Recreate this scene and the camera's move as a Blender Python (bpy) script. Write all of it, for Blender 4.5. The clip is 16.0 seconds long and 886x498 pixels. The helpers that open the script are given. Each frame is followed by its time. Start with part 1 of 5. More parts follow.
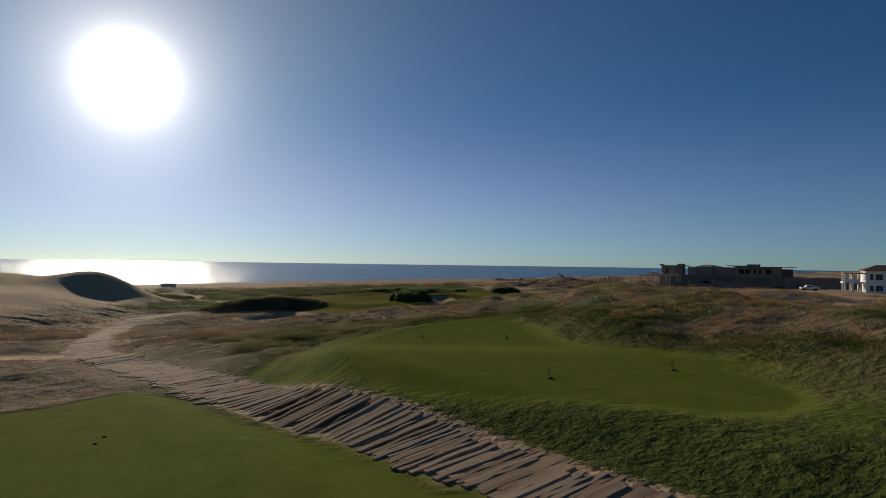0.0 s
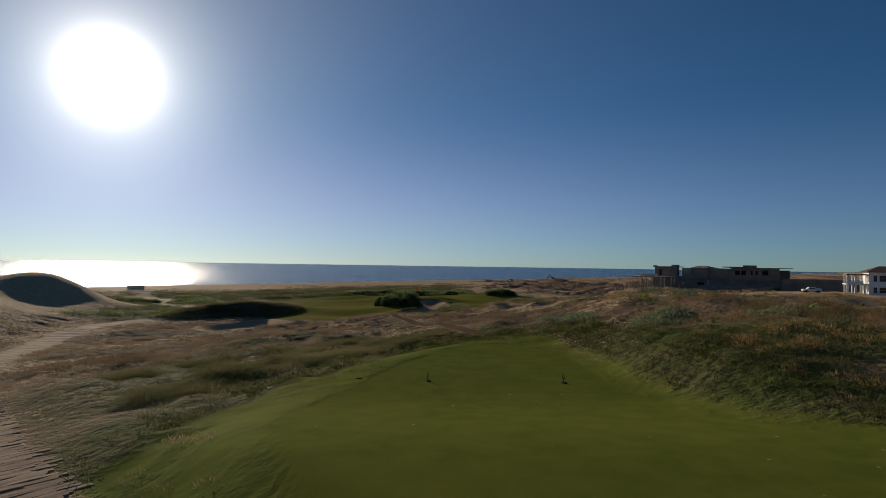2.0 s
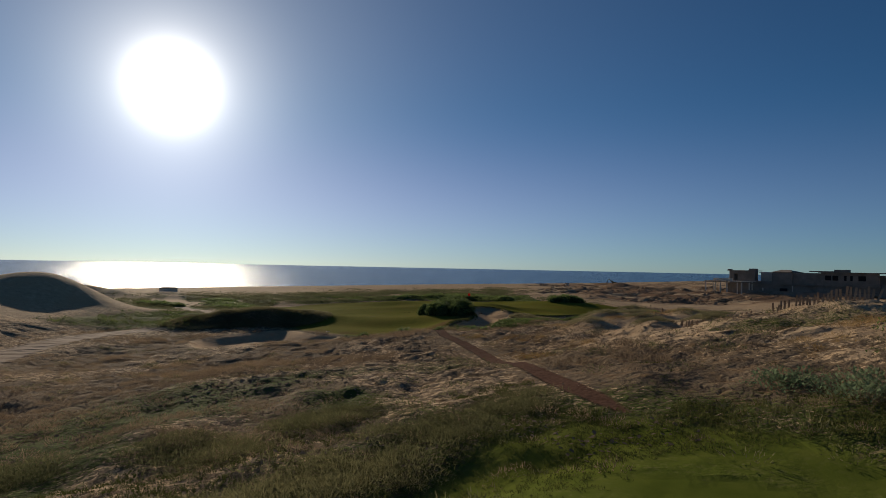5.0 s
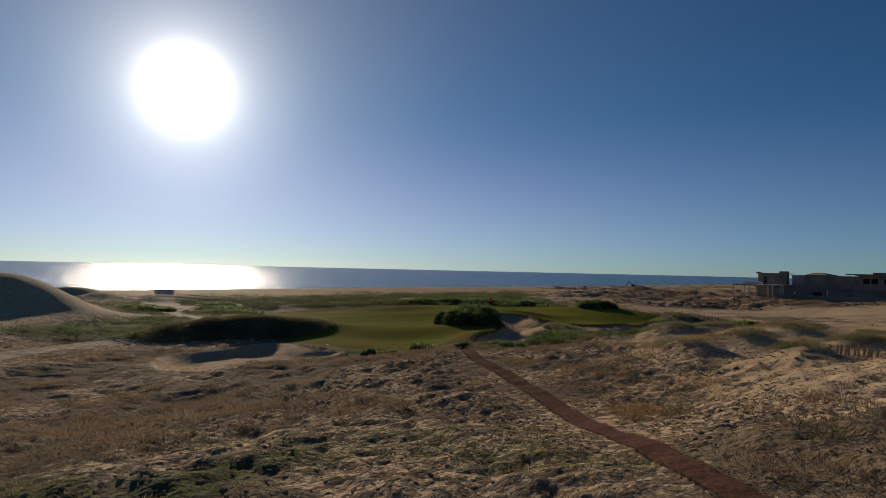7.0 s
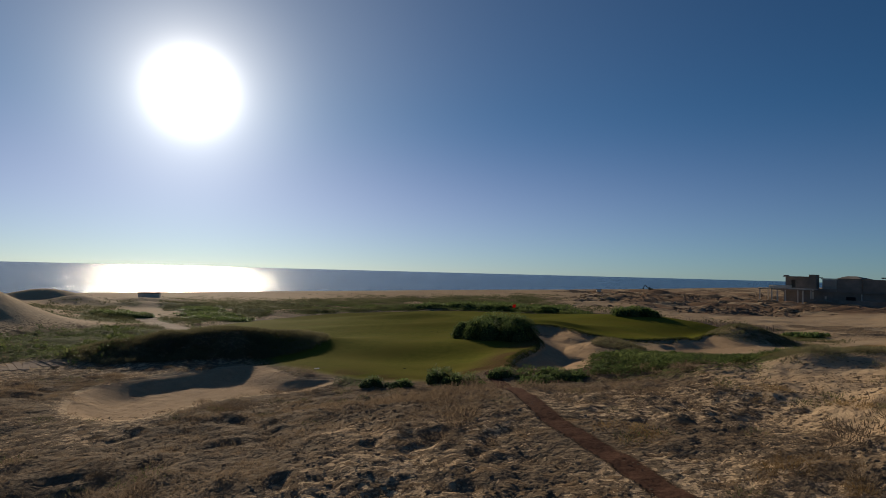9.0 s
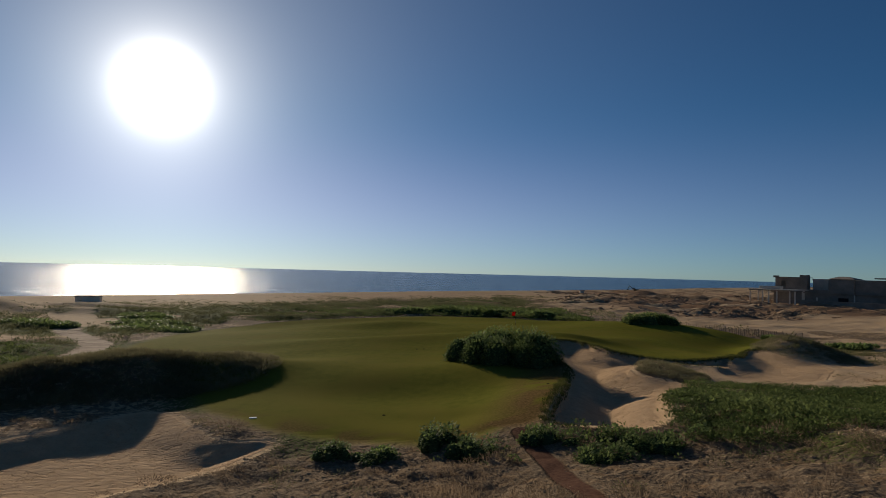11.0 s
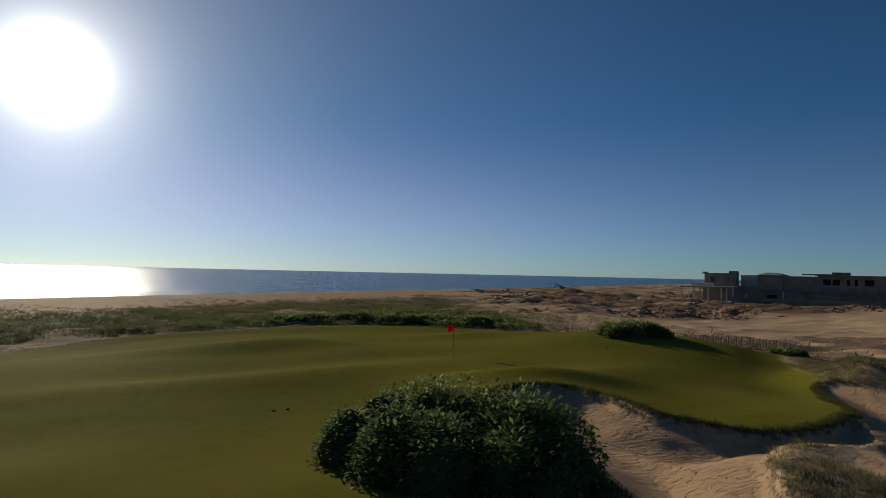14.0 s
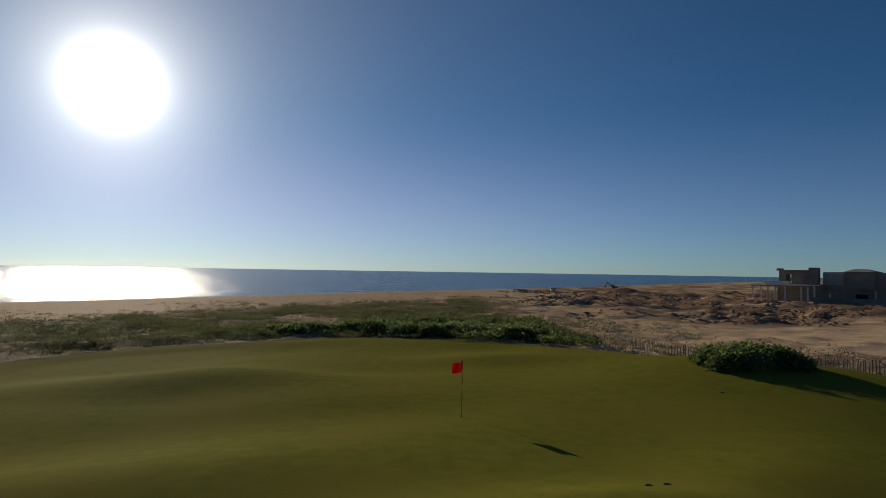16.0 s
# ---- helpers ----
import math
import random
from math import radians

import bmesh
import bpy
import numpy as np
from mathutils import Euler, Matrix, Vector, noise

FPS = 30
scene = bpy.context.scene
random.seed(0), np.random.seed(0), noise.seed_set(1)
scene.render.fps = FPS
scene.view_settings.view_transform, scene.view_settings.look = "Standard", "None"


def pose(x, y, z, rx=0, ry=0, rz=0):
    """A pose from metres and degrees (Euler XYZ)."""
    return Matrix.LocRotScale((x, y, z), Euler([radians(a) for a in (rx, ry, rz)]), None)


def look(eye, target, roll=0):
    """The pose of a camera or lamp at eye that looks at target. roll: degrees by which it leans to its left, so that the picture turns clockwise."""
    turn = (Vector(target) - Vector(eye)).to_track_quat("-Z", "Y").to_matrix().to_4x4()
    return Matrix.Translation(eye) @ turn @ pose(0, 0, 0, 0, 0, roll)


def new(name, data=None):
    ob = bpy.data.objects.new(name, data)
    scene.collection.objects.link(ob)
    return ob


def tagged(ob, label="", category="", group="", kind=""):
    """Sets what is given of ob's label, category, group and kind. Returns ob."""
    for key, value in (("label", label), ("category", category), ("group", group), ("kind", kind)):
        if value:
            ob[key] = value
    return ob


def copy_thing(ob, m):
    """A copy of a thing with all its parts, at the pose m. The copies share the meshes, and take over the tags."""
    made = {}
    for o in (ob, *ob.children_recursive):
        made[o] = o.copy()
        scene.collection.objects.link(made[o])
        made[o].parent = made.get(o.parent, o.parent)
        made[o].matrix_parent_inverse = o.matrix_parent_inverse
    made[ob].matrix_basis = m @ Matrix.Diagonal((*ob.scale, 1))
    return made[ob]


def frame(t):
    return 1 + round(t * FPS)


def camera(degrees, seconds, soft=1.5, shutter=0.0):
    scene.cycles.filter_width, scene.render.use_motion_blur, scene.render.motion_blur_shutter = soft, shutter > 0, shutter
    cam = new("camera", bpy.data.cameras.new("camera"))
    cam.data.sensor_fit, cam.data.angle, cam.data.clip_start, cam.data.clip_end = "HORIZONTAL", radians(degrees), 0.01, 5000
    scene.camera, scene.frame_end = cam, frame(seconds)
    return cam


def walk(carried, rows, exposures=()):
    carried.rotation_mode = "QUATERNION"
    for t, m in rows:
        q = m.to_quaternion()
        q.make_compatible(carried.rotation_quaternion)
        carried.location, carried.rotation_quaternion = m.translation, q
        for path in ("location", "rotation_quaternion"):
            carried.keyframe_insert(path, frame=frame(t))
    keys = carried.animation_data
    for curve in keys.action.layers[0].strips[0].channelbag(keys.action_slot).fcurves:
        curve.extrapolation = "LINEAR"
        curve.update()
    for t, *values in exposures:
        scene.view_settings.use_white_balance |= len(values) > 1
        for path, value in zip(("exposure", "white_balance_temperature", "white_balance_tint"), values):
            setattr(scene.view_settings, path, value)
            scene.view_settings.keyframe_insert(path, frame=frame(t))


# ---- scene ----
cam = camera(75.1, 16.0, 0.7)
METRES, EYE, TILT, LEAN, TURN = 100.0, 10.0, 1.45, -0.8, 0.0
ROWS = [
    (0.0, 0.0, 0.0, 0.0, 0.0, 0.0, 0.0),
    (0.5, -0.0029, 0.0243, 0.0001, -0.79, 0.02, -0.04),
    (1.0, -0.0052, 0.0494, -0.0005, -0.96, 0.06, -0.07),
    (1.5, -0.0076, 0.0745, -0.0019, -1.21, 0.07, -0.05),
    (2.0, -0.0095, 0.0997, -0.0032, -1.45, 0.1, -0.08),
    (2.5, -0.0107, 0.1256, -0.004, -1.75, 0.12, -0.14),
    (3.0, -0.0117, 0.1515, -0.0053, -2.0, 0.18, -0.17),
    (3.5, -0.0126, 0.1778, -0.0066, -2.21, 0.26, -0.22),
    (4.0, -0.0137, 0.2043, -0.0076, -2.31, 0.28, -0.23),
    (4.5, -0.0149, 0.2311, -0.0089, 1.75, 0.33, -0.2),
    (4.7, -0.0158, 0.2418, -0.0094, 2.88, 0.35, -0.22),
    (7.0, -0.0346, 0.3613, -0.0142, 4.43, 0.6, -0.38),
    (7.5, -0.0402, 0.3907, -0.0147, 4.53, 0.66, -0.41),
    (8.0, -0.0461, 0.4207, -0.0156, 4.66, 0.73, -0.45),
    (8.5, -0.0524, 0.451, -0.0171, 4.77, 0.78, -0.51),
    (9.0, -0.0589, 0.482, -0.0184, 4.86, 0.82, -0.56),
    (11.5, -0.0833, 0.639, -0.0217, 1.18, 0.87, -0.65),
    (12.0, -0.0852, 0.6745, -0.0227, -0.34, 0.88, -0.68),
    (12.5, -0.0851, 0.7114, -0.0245, -2.48, 0.9, -0.68),
    (13.0, -0.0837, 0.7493, -0.0268, -4.4, 0.88, -0.72),
    (13.5, -0.0798, 0.7879, -0.029, -5.21, 0.85, -0.64),
    (14.0, -0.0744, 0.8272, -0.031, -5.66, 0.81, -0.58),
    (14.5, -0.0679, 0.8671, -0.0321, -5.75, 0.76, -0.52),
    (15.0, -0.0605, 0.9073, -0.0336, -5.85, 0.71, -0.42),
    (15.5, -0.052, 0.9479, -0.0344, -5.02, 0.67, -0.32),
    (16.0, -0.0411, 0.9886, -0.0356, -1.26, 0.68, -0.11),
]
walk(cam, [(t, pose(0, 0, EYE, TILT, LEAN, TURN) @ pose(METRES * x, METRES * y, METRES * z, 90 + pitch, roll, yaw)) for t, x, y, z, yaw, pitch, roll in ROWS],
     exposures=[(0.0, 0.0), (16.0, 0.0)])

# ---- sky and sun ----
SUN_AZ, SUN_EL = radians(-29.0), radians(15.5)
SUN_DIR = Vector((math.sin(SUN_AZ) * math.cos(SUN_EL), math.cos(SUN_AZ) * math.cos(SUN_EL), math.sin(SUN_EL)))


def build_world():
    w = bpy.data.worlds.new("sky")
    scene.world = w
    w.use_nodes = True
    nt = w.node_tree
    nt.nodes.clear()
    out = nt.nodes.new("ShaderNodeOutputWorld")
    sky = nt.nodes.new("ShaderNodeTexSky")
    sky.sky_type, sky.sun_disc = "NISHITA", False
    sky.sun_elevation, sky.sun_rotation = SUN_EL, SUN_AZ
    sky.altitude, sky.air_density, sky.dust_density, sky.ozone_density = 0, 0.7, 0.06, 5.0
    bg = nt.nodes.new("ShaderNodeBackground")
    bg.inputs["Strength"].default_value = 0.048
    # the bright aureole that the low sun has in the hazy sea air
    tc = nt.nodes.new("ShaderNodeTexCoord")
    nrm = nt.nodes.new("ShaderNodeVectorMath")
    nrm.operation = "NORMALIZE"
    dot = nt.nodes.new("ShaderNodeVectorMath")
    dot.operation = "DOT_PRODUCT"
    dot.inputs[1].default_value = SUN_DIR
    nt.links.new(tc.outputs["Generated"], nrm.inputs[0])
    nt.links.new(nrm.outputs[0], dot.inputs[0])
    clamp = nt.nodes.new("ShaderNodeMath")
    clamp.operation = "MAXIMUM"
    clamp.inputs[1].default_value = 0.0
    nt.links.new(dot.outputs["Value"], clamp.inputs[0])
    total = None
    for power, gain in ((900.0, 2.5), (150.0, 0.56), (26.0, 0.17), (5.0, 0.055)):
        p = nt.nodes.new("ShaderNodeMath")
        p.operation = "POWER"
        p.inputs[1].default_value = power
        nt.links.new(clamp.outputs[0], p.inputs[0])
        m = nt.nodes.new("ShaderNodeMath")
        m.operation = "MULTIPLY"
        m.inputs[1].default_value = gain
        nt.links.new(p.outputs[0], m.inputs[0])
        if total is None:
            total = m.outputs[0]
        else:
            a = nt.nodes.new("ShaderNodeMath")
            a.operation = "ADD"
            nt.links.new(total, a.inputs[0])
            nt.links.new(m.outputs[0], a.inputs[1])
            total = a.outputs[0]
    glow = nt.nodes.new("ShaderNodeBackground")
    glow.inputs["Color"].default_value = (1.08, 1.01, 0.90, 1)
    nt.links.new(total, glow.inputs["Strength"])
    # pale haze low over the sea
    sep = nt.nodes.new("ShaderNodeSeparateXYZ")
    nt.links.new(nrm.outputs[0], sep.inputs[0])
    haze = nt.nodes.new("ShaderNodeMapRange")
    haze.interpolation_type = "SMOOTHERSTEP"
    for key, v in (("From Min", 0.0), ("From Max", 0.30), ("To Min", 0.080), ("To Max", 0.0)):
        haze.inputs[key].default_value = v
    nt.links.new(sep.outputs["Z"], haze.inputs["Value"])
    mist = nt.nodes.new("ShaderNodeBackground")
    mist.inputs["Color"].default_value = (1.88, 0.82, 0.84, 1)
    lean_ = nt.nodes.new("ShaderNodeMath")
    lean_.operation = "POWER"
    lean_.inputs[1].default_value = 4.0
    nt.links.new(clamp.outputs[0], lean_.inputs[0])
    fade = nt.nodes.new("ShaderNodeMath")
    fade.operation = "MULTIPLY_ADD"
    fade.inputs[1].default_value, fade.inputs[2].default_value = 1.1, 0.28
    nt.links.new(lean_.outputs[0], fade.inputs[0])
    veil = nt.nodes.new("ShaderNodeMath")
    veil.operation = "MULTIPLY"
    nt.links.new(haze.outputs[0], veil.inputs[0])
    nt.links.new(fade.outputs[0], veil.inputs[1])
    nt.links.new(veil.outputs[0], mist.inputs["Strength"])
    both = nt.nodes.new("ShaderNodeAddShader")
    nt.links.new(glow.outputs[0], both.inputs[0])
    nt.links.new(mist.outputs[0], both.inputs[1])
    add = nt.nodes.new("ShaderNodeAddShader")
    tint = nt.nodes.new("ShaderNodeMix")
    tint.data_type, tint.blend_type = "RGBA", "MULTIPLY"
    tint.inputs[0].default_value = 1.0
    tint.inputs[7].default_value = (0.69, 1.02, 1.06, 1)
    nt.links.new(sky.outputs[0], tint.inputs[6])
    nt.links.new(tint.outputs[2], bg.inputs["Color"])
    nt.links.new(bg.outputs[0], add.inputs[0])
    nt.links.new(both.outputs[0], add.inputs[1])
    nt.links.new(add.outputs[0], out.inputs["Surface"])


build_world()
lamp = bpy.data.lights.new("sun", "SUN")
lamp.energy, lamp.angle, lamp.color = 3.9, radians(0.55), (1.0, 0.86, 0.67)
sun = new("sun", lamp)
sun.matrix_world = look((0, 0, 60), Vector((0, 0, 60)) - SUN_DIR)


# ---- materials ----
class Mat:
    """A small builder for node materials."""

    def __init__(self, name, rough=0.8, metal=0.0, spec=0.3):
        self.m = bpy.data.materials.new(name)
        self.m.use_nodes = True
        self.nt = self.m.node_tree
        self.bsdf = self.nt.nodes["Principled BSDF"]
        self.bsdf.inputs["Roughness"].default_value = rough
        self.bsdf.inputs["Metallic"].default_value = metal
        self.bsdf.inputs["Specular IOR Level"].default_value = spec
        self.co = self.nt.nodes.new("ShaderNodeNewGeometry").outputs["Position"]

    def node(self, kind, **vals):
        n = self.nt.nodes.new(kind)
        for k, v in vals.items():
            setattr(n, k, v)
        return n

    def link(self, a, b):
        self.nt.links.new(a, b)

    def noise(self, scale, detail=4.0, rough=0.55, squash=None):
        n = self.node("ShaderNodeTexNoise")
        n.inputs["Scale"].default_value = scale
        n.inputs["Detail"].default_value = detail
        n.inputs["Roughness"].default_value = rough
        co = self.co
        if squash:
            mp = self.node("ShaderNodeMapping")
            mp.inputs["Scale"].default_value = squash
            self.link(co, mp.inputs["Vector"])
            co = mp.outputs[0]
        self.link(co, n.inputs["Vector"])
        return n.outputs["Fac"]

    def ramp(self, fac, *stops):
        r = self.node("ShaderNodeValToRGB")
        els = r.color_ramp.elements
        while len(els) < len(stops):
            els.new(0.5)
        for e, (p, c) in zip(els, stops):
            e.position = p
            e.color = (*c, 1) if len(c) == 3 else c
        self.link(fac, r.inputs[0])
        return r.outputs["Color"]

    def grey(self, fac, lo, hi):
        r = self.node("ShaderNodeMapRange")
        r.inputs["From Min"].default_value, r.inputs["From Max"].default_value = lo, hi
        self.link(fac, r.inputs["Value"])
        return r.outputs[0]

    def attr(self, name):
        a = self.node("ShaderNodeAttribute")
        a.attribute_name = name
        return a.outputs["Fac"]

    def math(self, op, a, b):
        n = self.node("ShaderNodeMath", operation=op)
        for i, v in enumerate((a, b)):
            if isinstance(v, (int, float)):
                n.inputs[i].default_value = v
            else:
                self.link(v, n.inputs[i])
        return n.outputs[0]

    def mix(self, fac, a, b, mode="MIX"):
        n = self.node("ShaderNodeMix", data_type="RGBA", blend_type=mode)
        for i, v in ((0, fac), (6, a), (7, b)):
            if isinstance(v, (int, float)):
                n.inputs[i].default_value = v
            elif isinstance(v, tuple):
                n.inputs[i].default_value = (*v, 1)
            else:
                self.link(v, n.inputs[i])
        return n.outputs[2]

    def bump(self, height, strength, distance):
        b = self.node("ShaderNodeBump")
        b.inputs["Strength"].default_value, b.inputs["Distance"].default_value = strength, distance
        self.link(height, b.inputs["Height"])
        self.link(b.outputs[0], self.bsdf.inputs["Normal"])
        return b

    def color(self, c):
        if isinstance(c, tuple):
            self.bsdf.inputs["Base Color"].default_value = (*c, 1)
        else:
            self.link(c, self.bsdf.inputs["Base Color"])
        return self


def ground_material():
    g = Mat("ground", rough=0.85, spec=0.02)
    fine, mid, big = g.noise(9.0, 5), g.noise(1.6, 4), g.noise(0.22, 3)
    ragged = g.math("MULTIPLY", g.math("SUBTRACT", fine, 0.5), 0.22)
    in_bunker = g.grey(g.math("ADD", g.attr("bunker"), ragged), 0.42, 0.52)
    on_trail = g.grey(g.math("ADD", g.attr("trail"), ragged), 0.45, 0.55)
    grit = g.noise(30.0, 3)
    sand = g.ramp(mid, (0.3, (0.40, 0.285, 0.175)), (0.55, (0.48, 0.35, 0.22)), (0.75, (0.55, 0.415, 0.27)))
    sand = g.mix(g.grey(big, 0.4, 0.65), sand, (0.46, 0.32, 0.19))
    sand = g.mix(g.grey(grit, 0.62, 0.75), sand, (0.24, 0.17, 0.11))
    litter = g.ramp(fine, (0.3, (0.105, 0.080, 0.056)), (0.55, (0.20, 0.145, 0.095)), (0.72, (0.31, 0.23, 0.15)))
    litter = g.mix(g.grey(mid, 0.5, 0.7), litter, (0.21, 0.135, 0.075))
    pit = g.noise(3.3, 4, 0.65)
    patch = g.math("ADD", g.attr("litter"), g.math("ADD", g.math("MULTIPLY", g.grey(pit, 0.36, 0.64), 0.75), g.math("MULTIPLY", g.grey(fine, 0.35, 0.65), 0.3)))
    col = g.mix(g.grey(patch, 0.97, 1.05), sand, litter)
    weed = g.ramp(fine, (0.3, (0.035, 0.045, 0.014)), (0.6, (0.075, 0.095, 0.025)), (0.75, (0.13, 0.125, 0.045)))
    weedy = g.math("ADD", g.attr("weed"), g.math("MULTIPLY", g.grey(fine, 0.35, 0.65), 0.6))
    col = g.mix(g.grey(weedy, 0.5, 1.05), col, weed)
    turf = g.ramp(mid, (0.3, (0.108, 0.110, 0.017)), (0.5, (0.129, 0.128, 0.019)), (0.7, (0.150, 0.143, 0.023)))
    turf = g.mix(g.grey(big, 0.42, 0.62), turf, (0.144, 0.130, 0.022))
    turf = g.mix(g.math("MULTIPLY", g.grey(grit, 0.5, 0.7), 0.35), turf, (0.068, 0.078, 0.013))
    lush = g.ramp(mid, (0.3, (0.090, 0.116, 0.018)), (0.5, (0.106, 0.131, 0.021)), (0.7, (0.124, 0.143, 0.026)))
    turf = g.mix(g.attr("lush"), turf, lush)
    turf = g.mix(g.attr("parched"), turf, g.ramp(fine, (0.35, (0.085, 0.056, 0.022)), (0.65, (0.165, 0.105, 0.040))))
    col = g.mix(g.attr("turf"), col, turf)
    bunker = g.ramp(mid, (0.3, (0.39, 0.262, 0.152)), (0.7, (0.47, 0.325, 0.195)))
    bunker = g.mix(g.math("MULTIPLY", g.grey(fine, 0.5, 0.68), 0.35), bunker, (0.30, 0.21, 0.135))
    col = g.mix(in_bunker, col, bunker)
    spoil = g.ramp(fine, (0.3, (0.15, 0.090, 0.055)), (0.55, (0.23, 0.142, 0.086)), (0.72, (0.33, 0.225, 0.145)))
    col = g.mix(g.attr("spoil"), col, spoil)
    trail = g.ramp(fine, (0.3, (0.070, 0.036, 0.024)), (0.7, (0.130, 0.070, 0.046)))
    col = g.mix(on_trail, col, trail)
    g.color(col)
    g.link(g.math("SUBTRACT", 0.008, g.math("MULTIPLY", g.attr("turf"), 0.006)), g.bsdf.inputs["Specular IOR Level"])
    cells = g.node("ShaderNodeTexVoronoi", feature="SMOOTH_F1")
    cells.inputs["Scale"].default_value = 3.2
    g.link(g.co, cells.inputs["Vector"])
    coarse = g.math("ADD", g.math("MULTIPLY", pit, 0.6), g.math("ADD", g.math("MULTIPLY", cells.outputs["Distance"], 0.45), g.math("MULTIPLY", fine, 0.35)))
    soft = g.math("MULTIPLY", grit, g.math("SUBTRACT", 0.04, g.math("MULTIPLY", g.attr("turf"), 0.026)))
    keep = g.math("SUBTRACT", 1.0, g.math("MAXIMUM", g.math("MAXIMUM", g.attr("turf"), g.math("MULTIPLY", on_trail, 0.8)), g.math("MULTIPLY", in_bunker, 0.62)))
    relief = g.math("MINIMUM", 1.0, g.math("ADD", 0.28, g.math("MULTIPLY", g.attr("litter"), 1.6)))
    streak = g.noise(5.0, 3, 0.6, (0.35, 1.6, 1.0))
    prints = g.math("MULTIPLY", g.math("ADD", g.math("MULTIPLY", streak, 0.24), g.math("MULTIPLY", g.grey(pit, 0.30, 0.46), 0.20)), in_bunker)
    g.bump(g.math("ADD", g.math("ADD", g.math("MULTIPLY", coarse, g.math("MULTIPLY", keep, relief)), prints), soft), 1.0, 0.24)
    return g.m


def water_material():
    w = Mat("sea_water", rough=0.22, spec=0.13)
    w.bsdf.inputs["IOR"].default_value = 1.33
    swell_ = w.noise(0.05, 5, 0.6)
    chop = w.noise(0.45, 4, 0.6)
    # light and dark of distant waves put into the colour as stretched noise
    wave_streaks = w.noise(0.02, 6, 0.7, (0.35, 1.0, 1.0))
    deep = w.ramp(swell_, (0.40, (0.002, 0.024, 0.062)), (0.60, (0.008, 0.058, 0.118)))
    w.color(w.mix(w.math("MULTIPLY", w.grey(wave_streaks, 0.45, 0.62), 0.6), deep, (0.020, 0.075, 0.150)))
    w.bump(w.math("ADD", w.math("MULTIPLY", swell_, 2.4), w.math("MULTIPLY", chop, 0.5)), 1.0, 1.4)
    return w.m


def plain(name, c, rough=0.8, metal=0.0, spec=0.06, vary=0.25, scale=3.0, bumpy=0.0, fine=25.0):
    p = Mat(name, rough, metal, spec)
    dark = tuple(v * (1 - vary) for v in c)
    light = tuple(min(1, v * (1 + vary)) for v in c)
    a = p.ramp(p.noise(scale, 5), (0.32, dark), (0.68, light))
    p.color(p.mix(p.math("MULTIPLY", p.grey(p.noise(fine, 3), 0.5, 0.75), 0.35), a, tuple(v * 0.6 for v in c)))
    if bumpy:
        p.bump(p.noise(fine, 4), 0.6, bumpy)
    return p.m


def leaf_material(name, dark, mid, light, through_=0.35, rough=0.5, gloss=0.0):
    """Leaves and blades, shaded by a value that each tuft or leaf carries; a share of the light passes through them."""
    m = Mat(name, rough, 0.0, gloss)
    c = m.ramp(m.attr("shade"), (0.0, dark), (0.5, mid), (1.0, light))
    m.color(c)
    tr = m.node("ShaderNodeBsdfTranslucent")
    m.link(c, tr.inputs["Color"])
    mix = m.node("ShaderNodeMixShader")
    mix.inputs[0].default_value = through_
    m.link(m.bsdf.outputs[0], mix.inputs[1])
    m.link(tr.outputs[0], mix.inputs[2])
    m.link(mix.outputs[0], m.nt.nodes["Material Output"].inputs["Surface"])
    return m.m


def plank_material():
    m = Mat("weathered_plank", 0.85, 0.0, 0.012)
    rnd = m.node("ShaderNodeObjectInfo").outputs["Random"]
    base = m.ramp(rnd, (0.0, (0.23, 0.162, 0.112)), (0.5, (0.33, 0.242, 0.172)), (1.0, (0.43, 0.325, 0.235)))
    grain = m.noise(14.0, 4, 0.6, (1.0, 1.0, 3.0))
    c = m.mix(m.math("MULTIPLY", m.grey(grain, 0.45, 0.7), 0.55), base, (0.20, 0.14, 0.09))
    c = m.mix(m.math("MULTIPLY", m.grey(m.noise(1.3, 4), 0.52, 0.68), 0.6), c, (0.42, 0.31, 0.21))
    m.color(c)
    m.bump(grain, 0.5, 0.01)
    return m.m


GROUND_M, WATER_M, PLANK_M = ground_material(), water_material(), plank_material()
DRY_M = leaf_material("dry_grass", (0.12, 0.088, 0.062), (0.20, 0.146, 0.096), (0.30, 0.215, 0.135), 0.5)
OLIVE_M = leaf_material("olive_scrub", (0.075, 0.076, 0.036), (0.125, 0.122, 0.056), (0.19, 0.172, 0.082), 0.5)
GREEN_M = leaf_material("green_leaf", (0.055, 0.080, 0.028), (0.105, 0.138, 0.044), (0.18, 0.215, 0.07), 0.5, 0.6, 0.03)
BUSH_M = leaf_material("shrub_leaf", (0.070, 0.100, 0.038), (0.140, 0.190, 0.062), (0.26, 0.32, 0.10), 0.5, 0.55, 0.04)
TALL_M = leaf_material("tall_grass", (0.105, 0.096, 0.053), (0.160, 0.145, 0.078), (0.22, 0.195, 0.11), 0.55)
ORANGE_M = leaf_material("straw_grass", (0.13, 0.082, 0.038), (0.25, 0.160, 0.070), (0.38, 0.26, 0.115), 0.55)
SAGE_M = leaf_material("sage_leaf", (0.070, 0.100, 0.058), (0.125, 0.170, 0.090), (0.21, 0.26, 0.14), 0.5)
ROUGH_M = leaf_material("rough_turf", (0.050, 0.058, 0.018), (0.080, 0.088, 0.026), (0.12, 0.120, 0.040), 0.4)
BEACH_M = leaf_material("beach_scrub", (0.072, 0.076, 0.038), (0.118, 0.120, 0.058), (0.175, 0.168, 0.088), 0.45)
STEM_M = plain("shrub_stem", (0.10, 0.07, 0.045))
